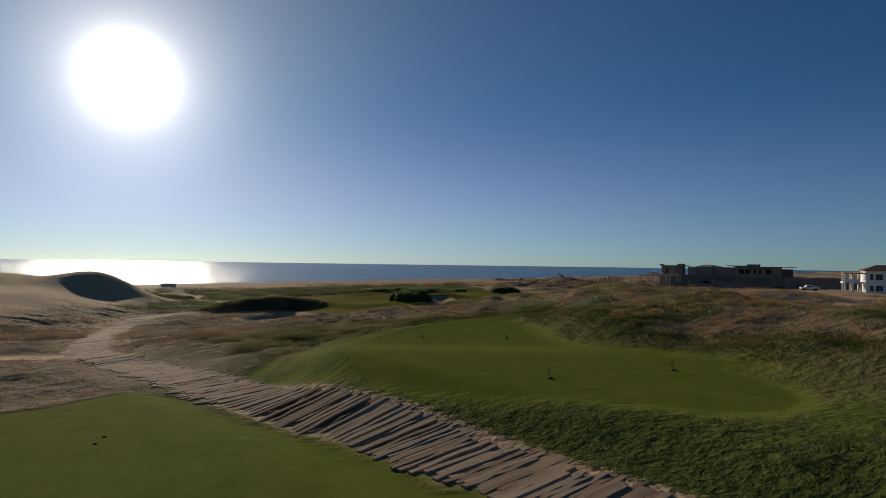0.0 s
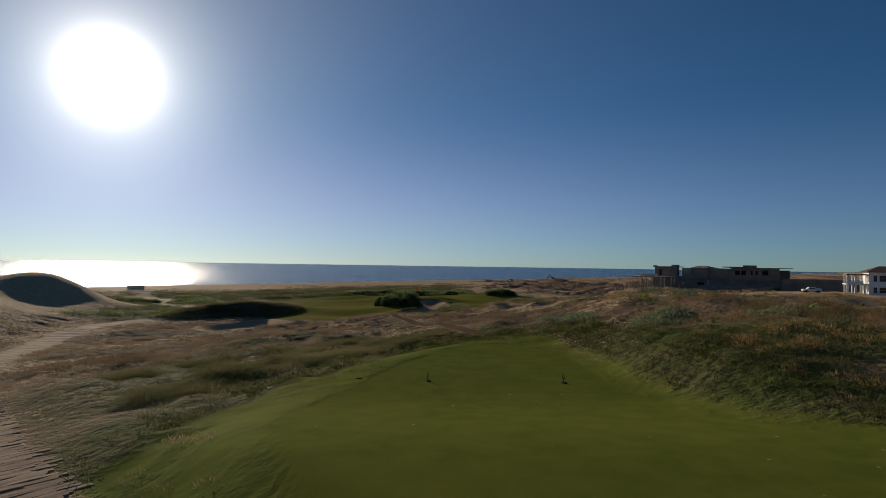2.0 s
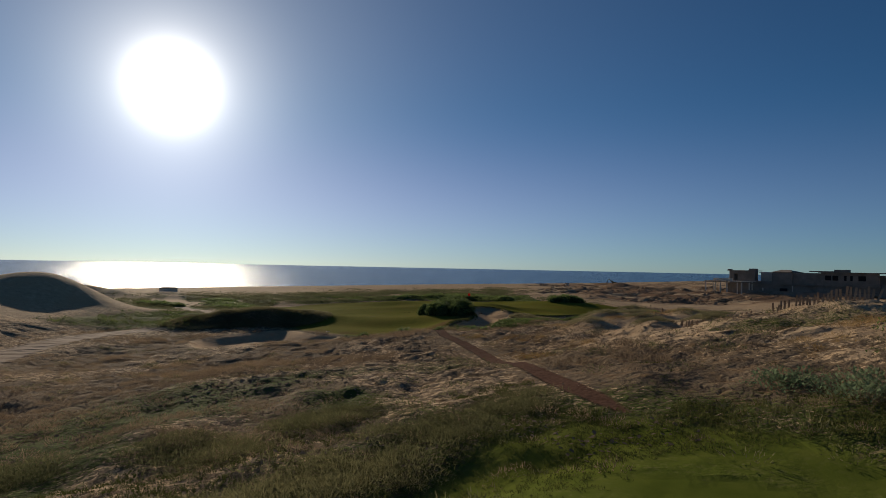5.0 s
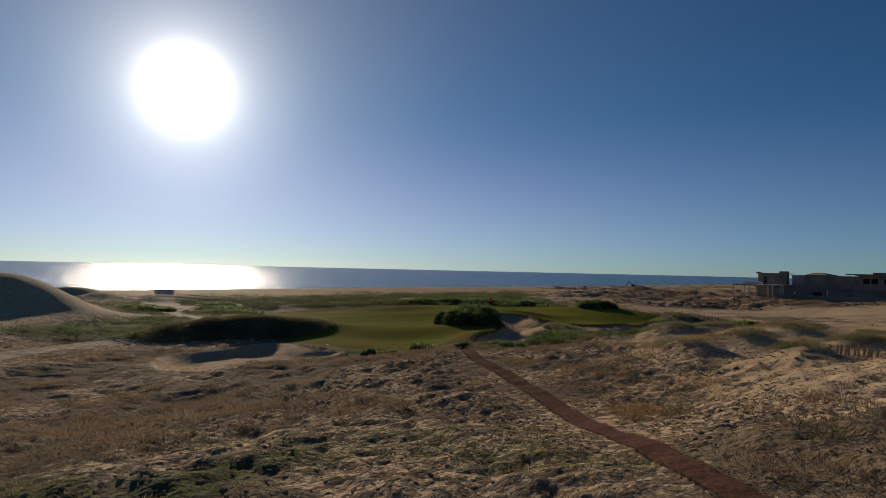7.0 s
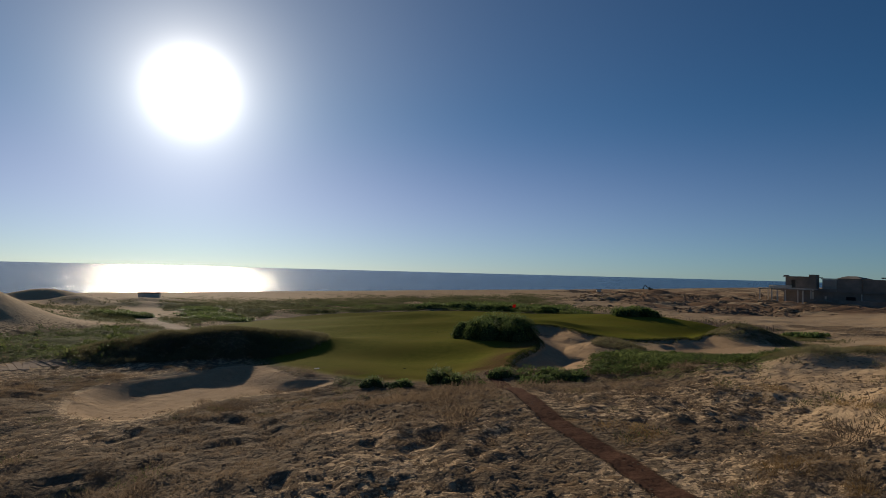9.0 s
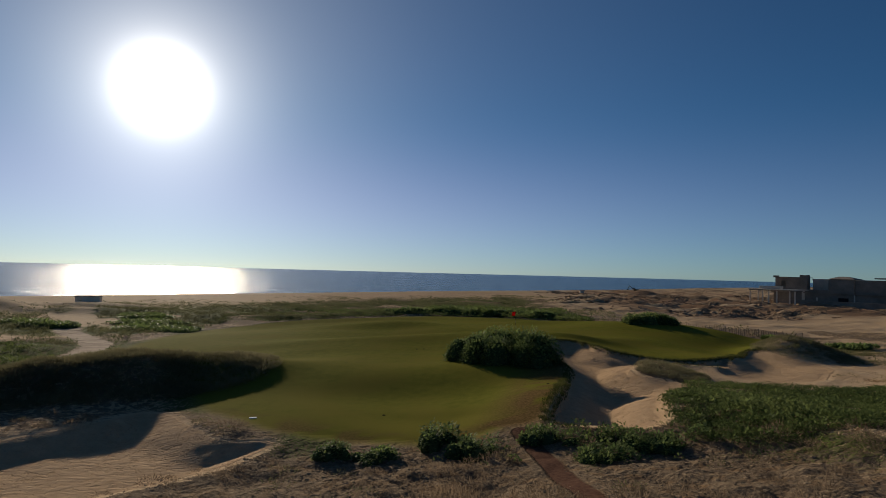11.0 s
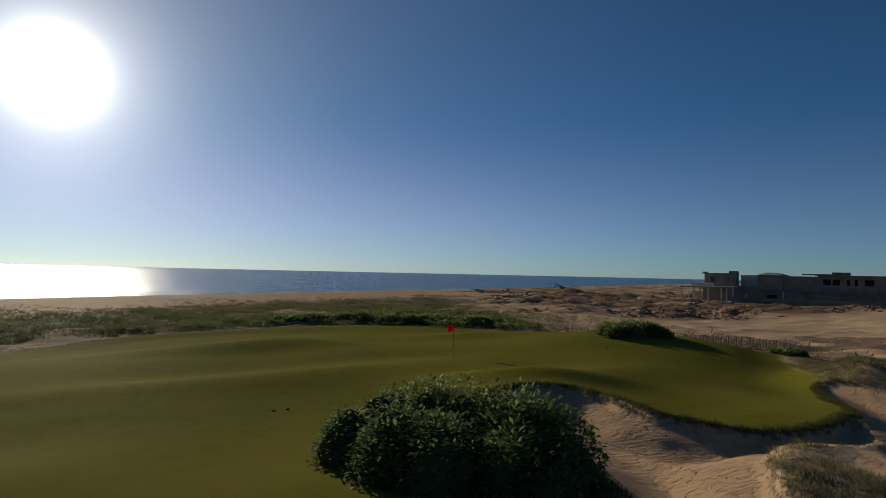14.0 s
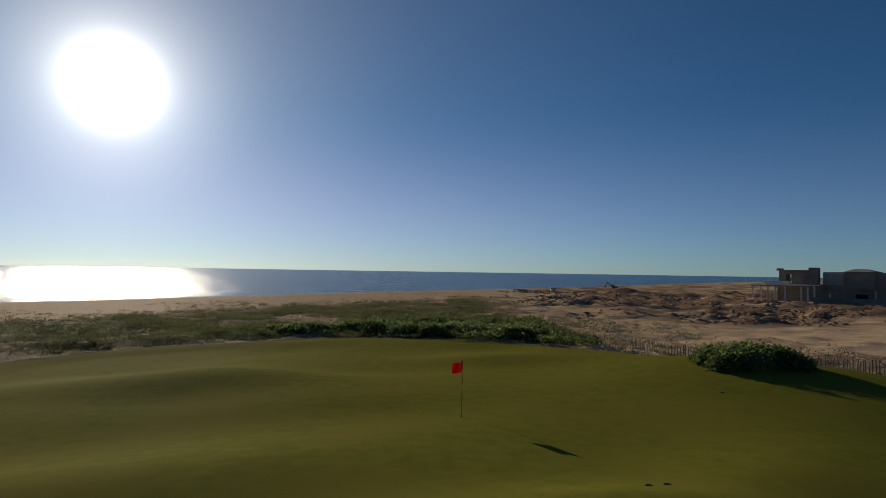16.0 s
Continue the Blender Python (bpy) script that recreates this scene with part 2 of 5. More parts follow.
CONCRETE_M = plain("raw_concrete", (0.235, 0.20, 0.165), 0.9, vary=0.2, scale=0.35, bumpy=0.02, fine=3.0)
# pale plaster, also painting sunlight on the villa's jambs and terrace wall
LIME_M = plain("plaster_and_sunlit", (0.62, 0.56, 0.47), 0.9, vary=0.12, scale=0.6)
WHITE_M = plain("white_paint", (0.80, 0.79, 0.76), 0.7, vary=0.05, scale=0.5)
ROOF_M = plain("brown_roof", (0.16, 0.10, 0.075), 0.85, vary=0.2, scale=0.8)
TIMBER_M = plain("timber", (0.30, 0.20, 0.12), 0.8)
DARK_M = plain("opening_shade", (0.02, 0.02, 0.022), 0.6, vary=0.1)
METAL_M = plain("dark_metal", (0.06, 0.06, 0.06), 0.5, 0.4)
SLAT_M = plain("fence_slat", (0.34, 0.25, 0.17), 0.85, vary=0.35, scale=1.2)
RED_M = plain("red_cloth", (0.48, 0.03, 0.025), 0.8, vary=0.12, scale=6)
BLACK_M = plain("black_paint", (0.015, 0.015, 0.015), 0.5, vary=0.1)
YELLOW_M = plain("machine_yellow", (0.45, 0.26, 0.03), 0.5, vary=0.2)
STONE_M = plain("pale_stone", (0.30, 0.28, 0.23), 0.85, vary=0.2, scale=12)
GLASS_M = plain("window_glass", (0.02, 0.025, 0.03), 0.08, spec=0.6, vary=0.1)
RUBBER_M = plain("rubber", (0.02, 0.02, 0.02), 0.95, spec=0.0)


# ---- land form ----
LATTICE = np.random.RandomState(7).rand(256, 256)


def rough2(x, y, size, shift=0):
    """Smooth value noise, 0 to 1, with features of about that size."""
    u, v = x / size + 37.3 * shift, y / size + 11.7 * shift
    i, j = np.floor(u).astype(int), np.floor(v).astype(int)
    a, b = u - i, v - j
    a, b = a * a * (3 - 2 * a), b * b * (3 - 2 * b)
    at = lambda p, q: LATTICE[p % 256, q % 256]
    return (at(i, j) * (1 - a) + at(i + 1, j) * a) * (1 - b) + (at(i, j + 1) * (1 - a) + at(i + 1, j + 1) * a) * b


def fbm(x, y, size, octaves=4, shift=0):
    total, amp, norm = 0, 1.0, 0.0
    for k in range(octaves):
        total = total + amp * rough2(x, y, size / 2 ** k, shift + k)
        norm += amp
        amp *= 0.5
    return total / norm


def ridged(x, y, size, shift):
    """Sharp-crested heaps, 0 to about 1."""
    r = 1 - np.abs(2 * fbm(x, y, size, 2, shift) - 1) * 1.6
    return np.maximum(r, 0) ** 3 * fbm(x, y, size * 2.2, 2, shift + 5) * 1.9


def step(a, b, v):
    t = np.clip((v - a) / (b - a), 0, 1)
    return t * t * (3 - 2 * t)


SWELLS = []


def swell(x, y, rise, rx, ry=None, turn=0.0):
    SWELLS.append((x, y, rise, rx, ry or rx, radians(turn)))


swell(0, -30, 0.54, 30)
swell(-30, -15, -0.29, 26)
swell(-58, 5, -1.22, 26)
swell(-38, 140, -0.79, 18)
swell(-6, 70, 0.73, 7)
swell(-17, 62, -1.05, 8)
swell(3, 14, 0.24, 9)
swell(11, 52, 0.60, 8)
swell(-22, 36, -0.79, 10)
swell(65, 200, -1.30, 30)
swell(135, 195, 1.16, 30)
swell(-10, 5, 0.03, 22)
swell(8, 12, -0.14, 12)
swell(12, 28, 0.91, 9)
swell(14, 42, 1.81, 10)
swell(-4, 30, 0.29, 10)
swell(-16, 30, 0.27, 12)
swell(-2, 45, 0.43, 12)
swell(-20, 48, 0.66, 13)
swell(5, 58, 0.30, 12)
swell(-12, 64, 1.26, 12)
swell(-26, 68, 0.15, 14)
swell(8, 72, 0.95, 12)
swell(20, 80, 0.45, 14)
swell(25, 90, 1.3, 10)
swell(-2, 90, 1.08, 13)
swell(-18, 88, 0.37, 12)
swell(0, 108, 2.01, 14)
swell(10, 106, -0.68, 10)
swell(-14, 112, 0.82, 14)
swell(-3, 124, 1.23, 14)
swell(14, 132, 1.65, 12)
swell(-26, 130, 0.92, 16)
swell(40, 40, 0.98, 28)
swell(60, 90, 0.51, 34)
swell(-45, 40, 0.85, 25)
swell(-45, 90, 0.93, 28)
swell(0, 158, 0.63, 24)
swell(40, 150, 0.15, 30)
swell(100, 60, -2.36, 45)
swell(-85, 40, 1.49, 35)
swell(25, 10, 2.37, 20)
swell(110, 150, 0.79, 45)
# the high sand dunes to the west and their lower neighbours
swell(-60.5, 101.9, 4.32, 7.8, 8.6, -10)
swell(-76.3, 103.9, 3.50, 13.2, 19.5, 0)
swell(-59.1, 83.9, 1.92, 9.0, 13.5, 15)
swell(-68, 62, 3.6, 16, 16, 0)
swell(-91.4, 80.4, 4.89, 20.9, 40.1, 0)
swell(-83, 150, 1.6, 5, 4, 0)
swell(-70, 152, 0.9, 9, 4, 30)
swell(-77, 163, 1.0, 9, 4, 30)
swell(-3, 121, -0.45, 13)
swell(-11, 107, -0.3, 10)
# mound of long grass above the western bunker
swell(-26.4, 93.9, 1.85, 6.8, 3.0, 35)
swell(-0.2, 110.6, 0.45, 4.5, 1.8)
swell(-31.5, 89.5, 0.8, 5, 2.6, 20)
swell(4.6, 97.0, 0.45, 2.3, 2.1)
swell(12.5, 105.5, 0.85, 6)
swell(-12, 81, -0.5, 5, 3)
# long soft ridges in the mown turf
swell(-17, 113.5, 0.55, 11, 3.2, 12)
swell(-27, 105, 0.35, 7, 2.6, 25)
swell(-10, 122, -0.4, 10, 3.5, 10)
swell(-16, 131, 0.5, 12, 3.4, 8)
swell(-6, 100.5, -0.25, 8, 3.2, 0)
swell(4, 113, 0.35, 5, 2.6, 40)
swell(3, 140, 0.45, 9, 3.2, -10)
swell(-12, 92, -0.3, 7, 3, 5)
# the sandy crest that carries the first fence
swell(16, 53.4, 1.4, 5.0, 4.6, 10)
swell(22.5, 55.8, 1.0, 4.5, 3, 20)
# sand hummocks held by tufts
swell(7.6, 67.2, 0.5, 2.2, 1.5, 20)
swell(5.1, 66, 0.35, 1.5, 1.0)
swell(12.2, 73, 0.5, 2.0, 1.4)
swell(15.5, 76, 0.4, 2.0, 1.4)
swell(3.4, 70.4, 0.35, 1.6, 1.2)
swell(9.5, 79.5, 0.4, 2.0, 1.5)
swell(17, 66, 0.45, 2.4, 1.6)
swell(34, 64, 1.4, 10, 7)
for hx, hy, rise, rx, ry in ((5.4, 63.0, 0.85, 1.5, 2.2), (9.0, 76.8, 0.6, 2.2, 1.6), (12.4, 77.6, 0.6, 2.0, 1.6), (16.0, 74.4, 0.6, 2.2, 1.6), (9.6, 66.0, 0.5, 1.8, 1.4), (13.0, 63.0, 0.6, 2.2, 1.6), (8.2, 58.6, 0.5, 1.6, 1.2)):
    swell(hx, hy, rise, rx, ry, 20)
# hummocks beside the eastern bunkers
swell(23, 116.5, 0.5, 4, 3, 60)
# the scrubby dune beyond the high sand dunes
swell(-96, 158, 2.3, 8, 5, 20)
# the raised green, its eastern bunkers and the dunes round them
swell(1.5, 103.5, 0.35, 7)
swell(14, 106, 0.33, 8)
swell(21.5, 115, 1.5, 5.5, 3.5, 45)
swell(-4, 99, 0.35, 6)
swell(-4.5, 87, 0.56, 5)
swell(5, 80, 0.62, 7)
swell(13, 80, 0.32, 7)
swell(12, 67, 0.43, 6)
swell(4.5, 58, 0.31, 6)
swell(3, 67, 0.21, 5)
swell(-6, 72.5, 0.25, 5)
swell(-18, 67, 0.60, 7)
swell(-29, 67, -0.26, 9)
swell(-5, 31, -0.11, 7)
swell(7, 36, -0.19, 6)
swell(-12, 28, -0.25, 6)
swell(-1, 55, -0.40, 5)
# sand hills far along the coast
swell(780, 640, 8.0, 240, 110, 40)
swell(560, 420, 5.0, 160, 80, 40)
swell(1300, 700, 9.0, 400, 260, 40)
# spoil of the building ground
swell(66, 316, 2.2, 11, 5, -40)
swell(84, 300, 1.2, 14, 4, -30)


HEAPS = []
heap_rng = random.Random(41)
for k in range(190):
    hy = 204 + 118 * heap_rng.random() ** 1.3
    hx = heap_rng.uniform(14, 60 + 0.45 * (hy - 100))
    big = heap_rng.random() ** 2
    HEAPS.append((hx, hy + 0.22 * hx - 10, 0.3 + 0.9 * big, 1.6 + 5.0 * big + heap_rng.random(), 1.1 + 1.8 * big, heap_rng.uniform(-0.9, 0.3)))


def shore(x, y):
    """Metres past the crest of the beach, towards the sea."""
    return -0.77 * (x + 89) + 0.64 * (y - 195) + 5 * np.sin(x * 0.021) * step(-60, 40, x)


def inside(poly, x, y):
    """Metres inside the closed outline (negative: outside)."""
    best = np.full(x.shape, 1e9)
    odd = np.zeros(x.shape, bool)
    n = len(poly)
    for k in range(n):
        (ax, ay), (bx, by) = poly[k], poly[(k + 1) % n]
        dx, dy = bx - ax, by - ay
        t = np.clip(((x - ax) * dx + (y - ay) * dy) / (dx * dx + dy * dy), 0, 1)
        best = np.minimum(best, np.hypot(x - ax - t * dx, y - ay - t * dy))
        if ay != by:
            odd ^= ((ay > y) != (by > y)) & (x < (bx - ax) * (y - ay) / (by - ay) + ax)
    return np.where(odd, best, -best)


def along(line, x, y):
    """Metres from an open line, and metres along it."""
    best, run = np.full(x.shape, 1e9), np.zeros(x.shape)
    s = 0.0
    for (ax, ay), (bx, by) in zip(line, line[1:]):
        dx, dy = bx - ax, by - ay
        length = math.hypot(dx, dy)
        t = np.clip(((x - ax) * dx + (y - ay) * dy) / length ** 2, 0, 1)
        d = np.hypot(x - ax - t * dx, y - ay - t * dy)
        run = np.where(d < best, s + t * length, run)
        best = np.minimum(best, d)
        s += length
    return best, run


def smooth_line(pts, per=8, closed=False):
    """A rounded line through the given corners."""
    out, n = [], len(pts)
    for k in range(n if closed else n - 1):
        p = [Vector(pts[(k + o) % n] if closed else pts[min(max(k + o, 0), n - 1)]) for o in (-1, 0, 1, 2)]
        for j in range(per):
            t = j / per
            out.append(tuple(0.5 * (2 * p[1] + (p[2] - p[0]) * t + (2 * p[0] - 5 * p[1] + 4 * p[2] - p[3]) * t * t + (3 * p[1] - p[0] - 3 * p[2] + p[3]) * t ** 3)))
    if not closed:
        out.append(tuple(pts[-1]))
    return out


TEE = smooth_line([(-1.9, 15.3), (2.6, 12.2), (6.3, 11.3), (8.3, 13.2), (7.7, 17.5), (5.6, 21.5), (4.6, 27), (4.5, 31.5), (2.9, 34.3), (1.0, 34.3), (-1.2, 31.5), (-2.8, 27), (-4.0, 21.5)], 4, True)
TEE_WEST = smooth_line([(-13, 12.5), (-10.5, 15.2), (-9.2, 17.2), (-7.6, 17.2), (-5.8, 15.2), (-3.7, 13.2), (-2.2, 11.9), (-0.9, 10.6), (0.1, 9.5), (0.9, 7.6), (-2, -4), (-16, -2)], 4, True)
APRON = smooth_line([(-7.0, 19.5), (-6.4, 24.4), (-5.6, 27), (-4.4, 29.5), (-3.1, 33.7), (-1.5, 37), (1.0, 38.2), (3.6, 36.3), (4.9, 33.0), (5.3, 29.4), (5.4, 25), (6.6, 21), (8.5, 17.5), (9.4, 13.5), (8.6, 10.6), (5.6, 8.9), (2.6, 11), (-1.2, 15.0)], 4, True)
FAIRWAY = smooth_line([(-38.6, 113), (-36.2, 108), (-32.5, 103), (-27, 98.0), (-23.0, 92.5), (-20.5, 88.3), (-17.8, 86.3), (-15.1, 84.4), (-12.5, 83.6), (-9.7, 82.9), (-7.7, 82.8), (-6.4, 83.5), (-5.2, 83.6), (-4.5, 85.2), (-3.6, 88), (-2.7, 92), (-2.1, 95.5), (-2.4, 100), (-2.8, 105.4), (-1.8, 107.6), (0.4, 107.8),
                        (1.7, 106.2), (2.3, 104.3), (3.2, 103.2), (5.1, 102.2), (7.6, 102.8), (9.5, 103.4), (11.5, 104.9), (13.7, 107.5), (15.3, 110.4), (17.4, 113.8), (20.5, 119), (24.9, 127), (28, 132), (26, 137), (20, 140), (12, 150), (1, 156), (-8, 159), (-14, 160), (-26, 157), (-36, 152), (-41, 140), (-41, 124)], 4, True)
BUNKER_A = smooth_line([(-2.6, 105.6), (-1.6, 107.2), (0.3, 107.4), (1.4, 106), (2.0, 104.2), (2.9, 102.9), (5, 101.9), (7.6, 102.5), (9.6, 103.1), (11.4, 104.5), (10.6, 102.6), (9.1, 101.2), (7.5, 101.3), (5.3, 100.5), (3.3, 97.9), (2.0, 95.6), (2.4, 94), (3.5, 92.9), (3.6, 90.9), (1.7, 88.9), (0.6, 86), (-0.3, 83.4), (-1.3, 82.3), (-2.8, 82.7), (-4.4, 83.3), (-4.2, 85), (-3.3, 88.4), (-2.4, 92.2), (-1.8, 95.5), (-2.2, 100)], 4, True)
BUNKER_B = smooth_line([(8.7, 98.6), (9.3, 101.0), (11.6, 104.2), (15.2, 110.4), (17.4, 113.5), (18.8, 111.3), (19.5, 109.4), (20.4, 108.2), (19.5, 105), (16.5, 100.5), (14.2, 97.8), (11.2, 96.8), (9.1, 97.2)], 4, True)
BUNKER_C = smooth_line([(-24.8, 73), (-26.4, 75.2), (-27.6, 77.4), (-27.9, 79.6), (-27.2, 81.4), (-25.4, 83.6), (-23.9, 86.0), (-22.2, 87.4), (-19.3, 84.6), (-17.4, 83.3), (-15.3, 83.4), (-16.5, 80.5), (-17.8, 77.8), (-19.6, 75.6), (-19.8, 72.8), (-20.2, 70.7), (-22.5, 71.6)], 4, True)
TRAIL = smooth_line([(1.6, 38.5), (1.0, 41), (0.2, 45.5), (-0.4, 50.5), (-1.2, 56.5), (-2.3, 61.1), (-3.0, 63.6), (-4.0, 66.8), (-4.7, 72), (-5.2, 79), (-5.9, 83.3)], 6)
PATH = smooth_line([(6.0, 3.5), (3.4, 6.8), (1.5, 9.2), (0.2, 10.8), (-1.6, 12.9), (-3.2, 14.5), (-5.5, 17.0), (-8.3, 19.9), (-11.6, 23.6), (-16, 29), (-20.5, 34.5), (-24.6, 40.0), (-27.5, 45.5), (-31, 53), (-35, 62), (-38, 70.5), (-38.9, 77.2), (-37.6, 83.3), (-35.6, 86.3), (-35.5, 95), (-38.8, 106), (-41.4, 112), (-46.5, 118), (-55, 127), (-62, 140), (-72, 155)], 6)
BRANCH = smooth_line([(-21.5, 35.5), (-27, 37.5), (-33, 36), (-48, 33)], 6)



def masks(x, y):
    wob = (fbm(x, y, 2.2, 3, 3) - 0.5) * 0.9
    fine = (rough2(x, y, 0.8, 9) - 0.5) * 0.14
    tee = np.maximum(inside(TEE, x, y), inside(TEE_WEST, x, y))
    fair = inside(FAIRWAY, x, y)
    ba, bb, bc = (inside(p, x, y) + 0.5 * wob for p in (BUNKER_A, BUNKER_B, BUNKER_C))
    bunk = np.maximum(np.maximum(ba, bb), bc)
    lawn = np.maximum(tee, fair) + 0.6 * wob + fine
    path = np.minimum(along(PATH, x, y)[0], along(BRANCH, x, y)[0])
    path = path + 3 * step(85, 88, y) * step(104, 101, y)
    trail = along(TRAIL, x, y)[0]
    return dict(tee=tee, fair=fair, bunk=bunk, lawn=lawn, path=path, trail=trail, wob=wob, ba=ba, bb=bb, bc=bc)


def height(x, y, m=None):
    x, y = np.asarray(x, float), np.asarray(y, float)
    m = m or masks(x, y)
    z = 1.2 + 5.0 / (1 + np.exp(-(62 - y + 1.1 * np.clip(x, -40, 40)) / 14))
    for sx, sy, rise, rx, ry, turn in SWELLS:
        c, s = math.cos(turn), math.sin(turn)
        u, v = (x - sx) * c + (y - sy) * s, -(x - sx) * s + (y - sy) * c
        z = z + rise * np.exp(-(u / rx) ** 2 - (v / ry) ** 2)
    # hummocky dune ground, calm on lawns and paths
    calm = np.maximum(np.maximum(step(-3.0, 0.5, m["lawn"]), step(-2.0, 0.3, m["bunk"])), np.maximum(step(3.5, 1.4, m["path"]), 0.7 * step(2.5, 0.6, m["trail"])))
    s = shore(x, y)
    wild = (1 - calm) * (1 - 0.55 * step(3, 9, x) * step(54, 62, y) * step(135, 115, y)) * step(20, -30, s) * (1 - 0.8 * step(-46, -54, x) * step(30, 45, y))
    z = z + wild * (0.9 * (fbm(x, y, 9, 3, 1) - 0.5) + 0.62 * (fbm(x, y, 2.8, 3, 5) - 0.5) + 0.17 * (rough2(x, y, 0.75, 2) - 0.5))
    hum = wild * step(3, 12, x) * step(56, 66, y) * step(125, 100, y) * step(45, 30, x) * step(-2.5, -7, m["bunk"])
    z = z + hum * 0.75 * np.maximum(fbm(x, y, 6.5, 3, 17) - 0.45, 0)
    site = step(14, 40, x) * step(170, 200, y) * step(520, 330, y) * step(10, -50, s)
    band = step(184, 200, y - 0.25 * x) * site
    z = z + band * (0.9 * ridged(x, y, 11, 6) + 1.5 * (fbm(x, y, 5, 3, 8) - 0.5) - 0.3)
    far = np.nonzero((np.atleast_1d(band) > 0) & (np.atleast_1d(y) < 420))[0]
    if len(far):
        z, fx, fy = np.atleast_1d(z), np.atleast_1d(x)[far], np.atleast_1d(y)[far]
        pile = np.zeros(len(far))
        for hx, hy, rise, rx, ry, turn in HEAPS:
            c, q = math.cos(turn), math.sin(turn)
            u, v = ((fx - hx) * c + (fy - hy) * q) / rx, (-(fx - hx) * q + (fy - hy) * c) / ry
            pile = np.maximum(pile, rise * np.maximum(1.15 - np.hypot(u, v), 0) ** 1.2)
        z[far] = z[far] + pile * (0.75 + 0.5 * rough2(fx, fy, 1.6, 4)) * np.atleast_1d(band)[far]
    # lawns: broad soft rolls
    z = z + step(0, 4, m["fair"]) * (1.0 * (fbm(x, y, 18, 2, 12) - 0.5) + 0.6 * (fbm(x, y, 9, 1, 13) - 0.5))
    # the tee stands as a low flat table
    table = 7.15 - 0.55 * step(18, 25, y)
    w = step(-2.2, 0.3, inside(TEE, x, y))
    z = z * (1 - w) + table * w
    # the boards lie in a shallow hollow below the tees
    z = z - 0.34 * step(3.0, 1.3, m["path"]) * step(33, 27, y)
    # trodden pits and small heaps of the sandy ground
    trod = wild * step(38, 46, y) * step(86, 80, y)
    z = z + trod * (0.09 * (rough2(x, y, 0.34, 14) - 0.5) - 0.06 * step(0.5, 0.85, rough2(x, y, 0.36, 8)))
    # bunkers are dug in, with a lip
    east = np.maximum(m["ba"], m["bb"])
    deep = (0.22 + 0.78 * step(6.5, 1.0, -m["fair"])) * (1 - 0.45 * (m["bb"] > m["ba"]))
    z = z - 0.36 * deep * step(-0.1, 0.3, east) - 0.85 * deep * step(0.1, 3.0, east) - 0.6 * step(-0.15, 2.0, m["bc"]) + 0.05 * step(-1.6, -0.2, m["bunk"]) * step(0.3, -0.2, m["bunk"])
    z = z + 0.10 * step(0, 0.6, m["bunk"]) * (fbm(x, y, 1.3, 3, 4) - 0.5)
    # the beach
    z = z * step(60, 5, s) + (1 - step(60, 5, s)) * -6 + 0.5 * np.exp(-(s / 14) ** 2)
    return z


GRID = {}


def lie(x, y):
    """The ground's height, read off its finished surface."""
    xs, ys, zz = GRID["x"], GRID["y"], GRID["z"]
    x, y = np.asarray(x, float), np.asarray(y, float)
    i = np.clip(np.searchsorted(xs, x) - 1, 0, len(xs) - 2)
    j = np.clip(np.searchsorted(ys, y) - 1, 0, len(ys) - 2)
    a, b = (x - xs[i]) / (xs[i + 1] - xs[i]), (y - ys[j]) / (ys[j + 1] - ys[j])
    return (zz[j, i] * (1 - a) + zz[j, i + 1] * a) * (1 - b) + (zz[j + 1, i] * (1 - a) + zz[j + 1, i + 1] * a) * b


def h1(x, y):
    return float(lie(x, y))


def quick_mesh(name, verts, faces, material, smooth=True, floats=None):
    """A mesh from arrays: faces is an (n, 3) or (n, 4) array."""
    me = bpy.data.meshes.new(name)
    n, k = faces.shape
    me.vertices.add(len(verts))
    me.vertices.foreach_set("co", np.ascontiguousarray(verts, np.float32).ravel())
    me.loops.add(n * k)
    me.loops.foreach_set("vertex_index", np.ascontiguousarray(faces, np.int32).ravel())
    me.polygons.add(n)
    me.polygons.foreach_set("loop_start", np.arange(0, n * k, k, dtype=np.int32))
    me.polygons.foreach_set("use_smooth", np.full(n, smooth, bool))
    for key, vals in (floats or {}).items():
        me.attributes.new(key, "FLOAT", "POINT").data.foreach_set("value", np.ascontiguousarray(vals, np.float32))
    me.materials.append(material)
    me.update(calc_edges=True)
    me.validate()
    return me


def graded(lo, hi, fine, far_lo, far_hi, slow):
    mid = list(np.arange(lo, hi, fine))
    for sign, start, end, outs in ((1, hi, far_hi, []), (-1, lo, far_lo, [])):
        d, gap, p = fine, 0.0, start
        while (p < end) if sign > 0 else (p > end):
            outs.append(p)
            gap = abs(p - start)
            d = fine + slow * min(gap, 170) + 0.09 * max(gap - 170, 0)
            p += sign * d
        outs.append(end)
        mid = mid + outs if sign > 0 else outs[::-1] + mid[1:]
    return np.array(mid)


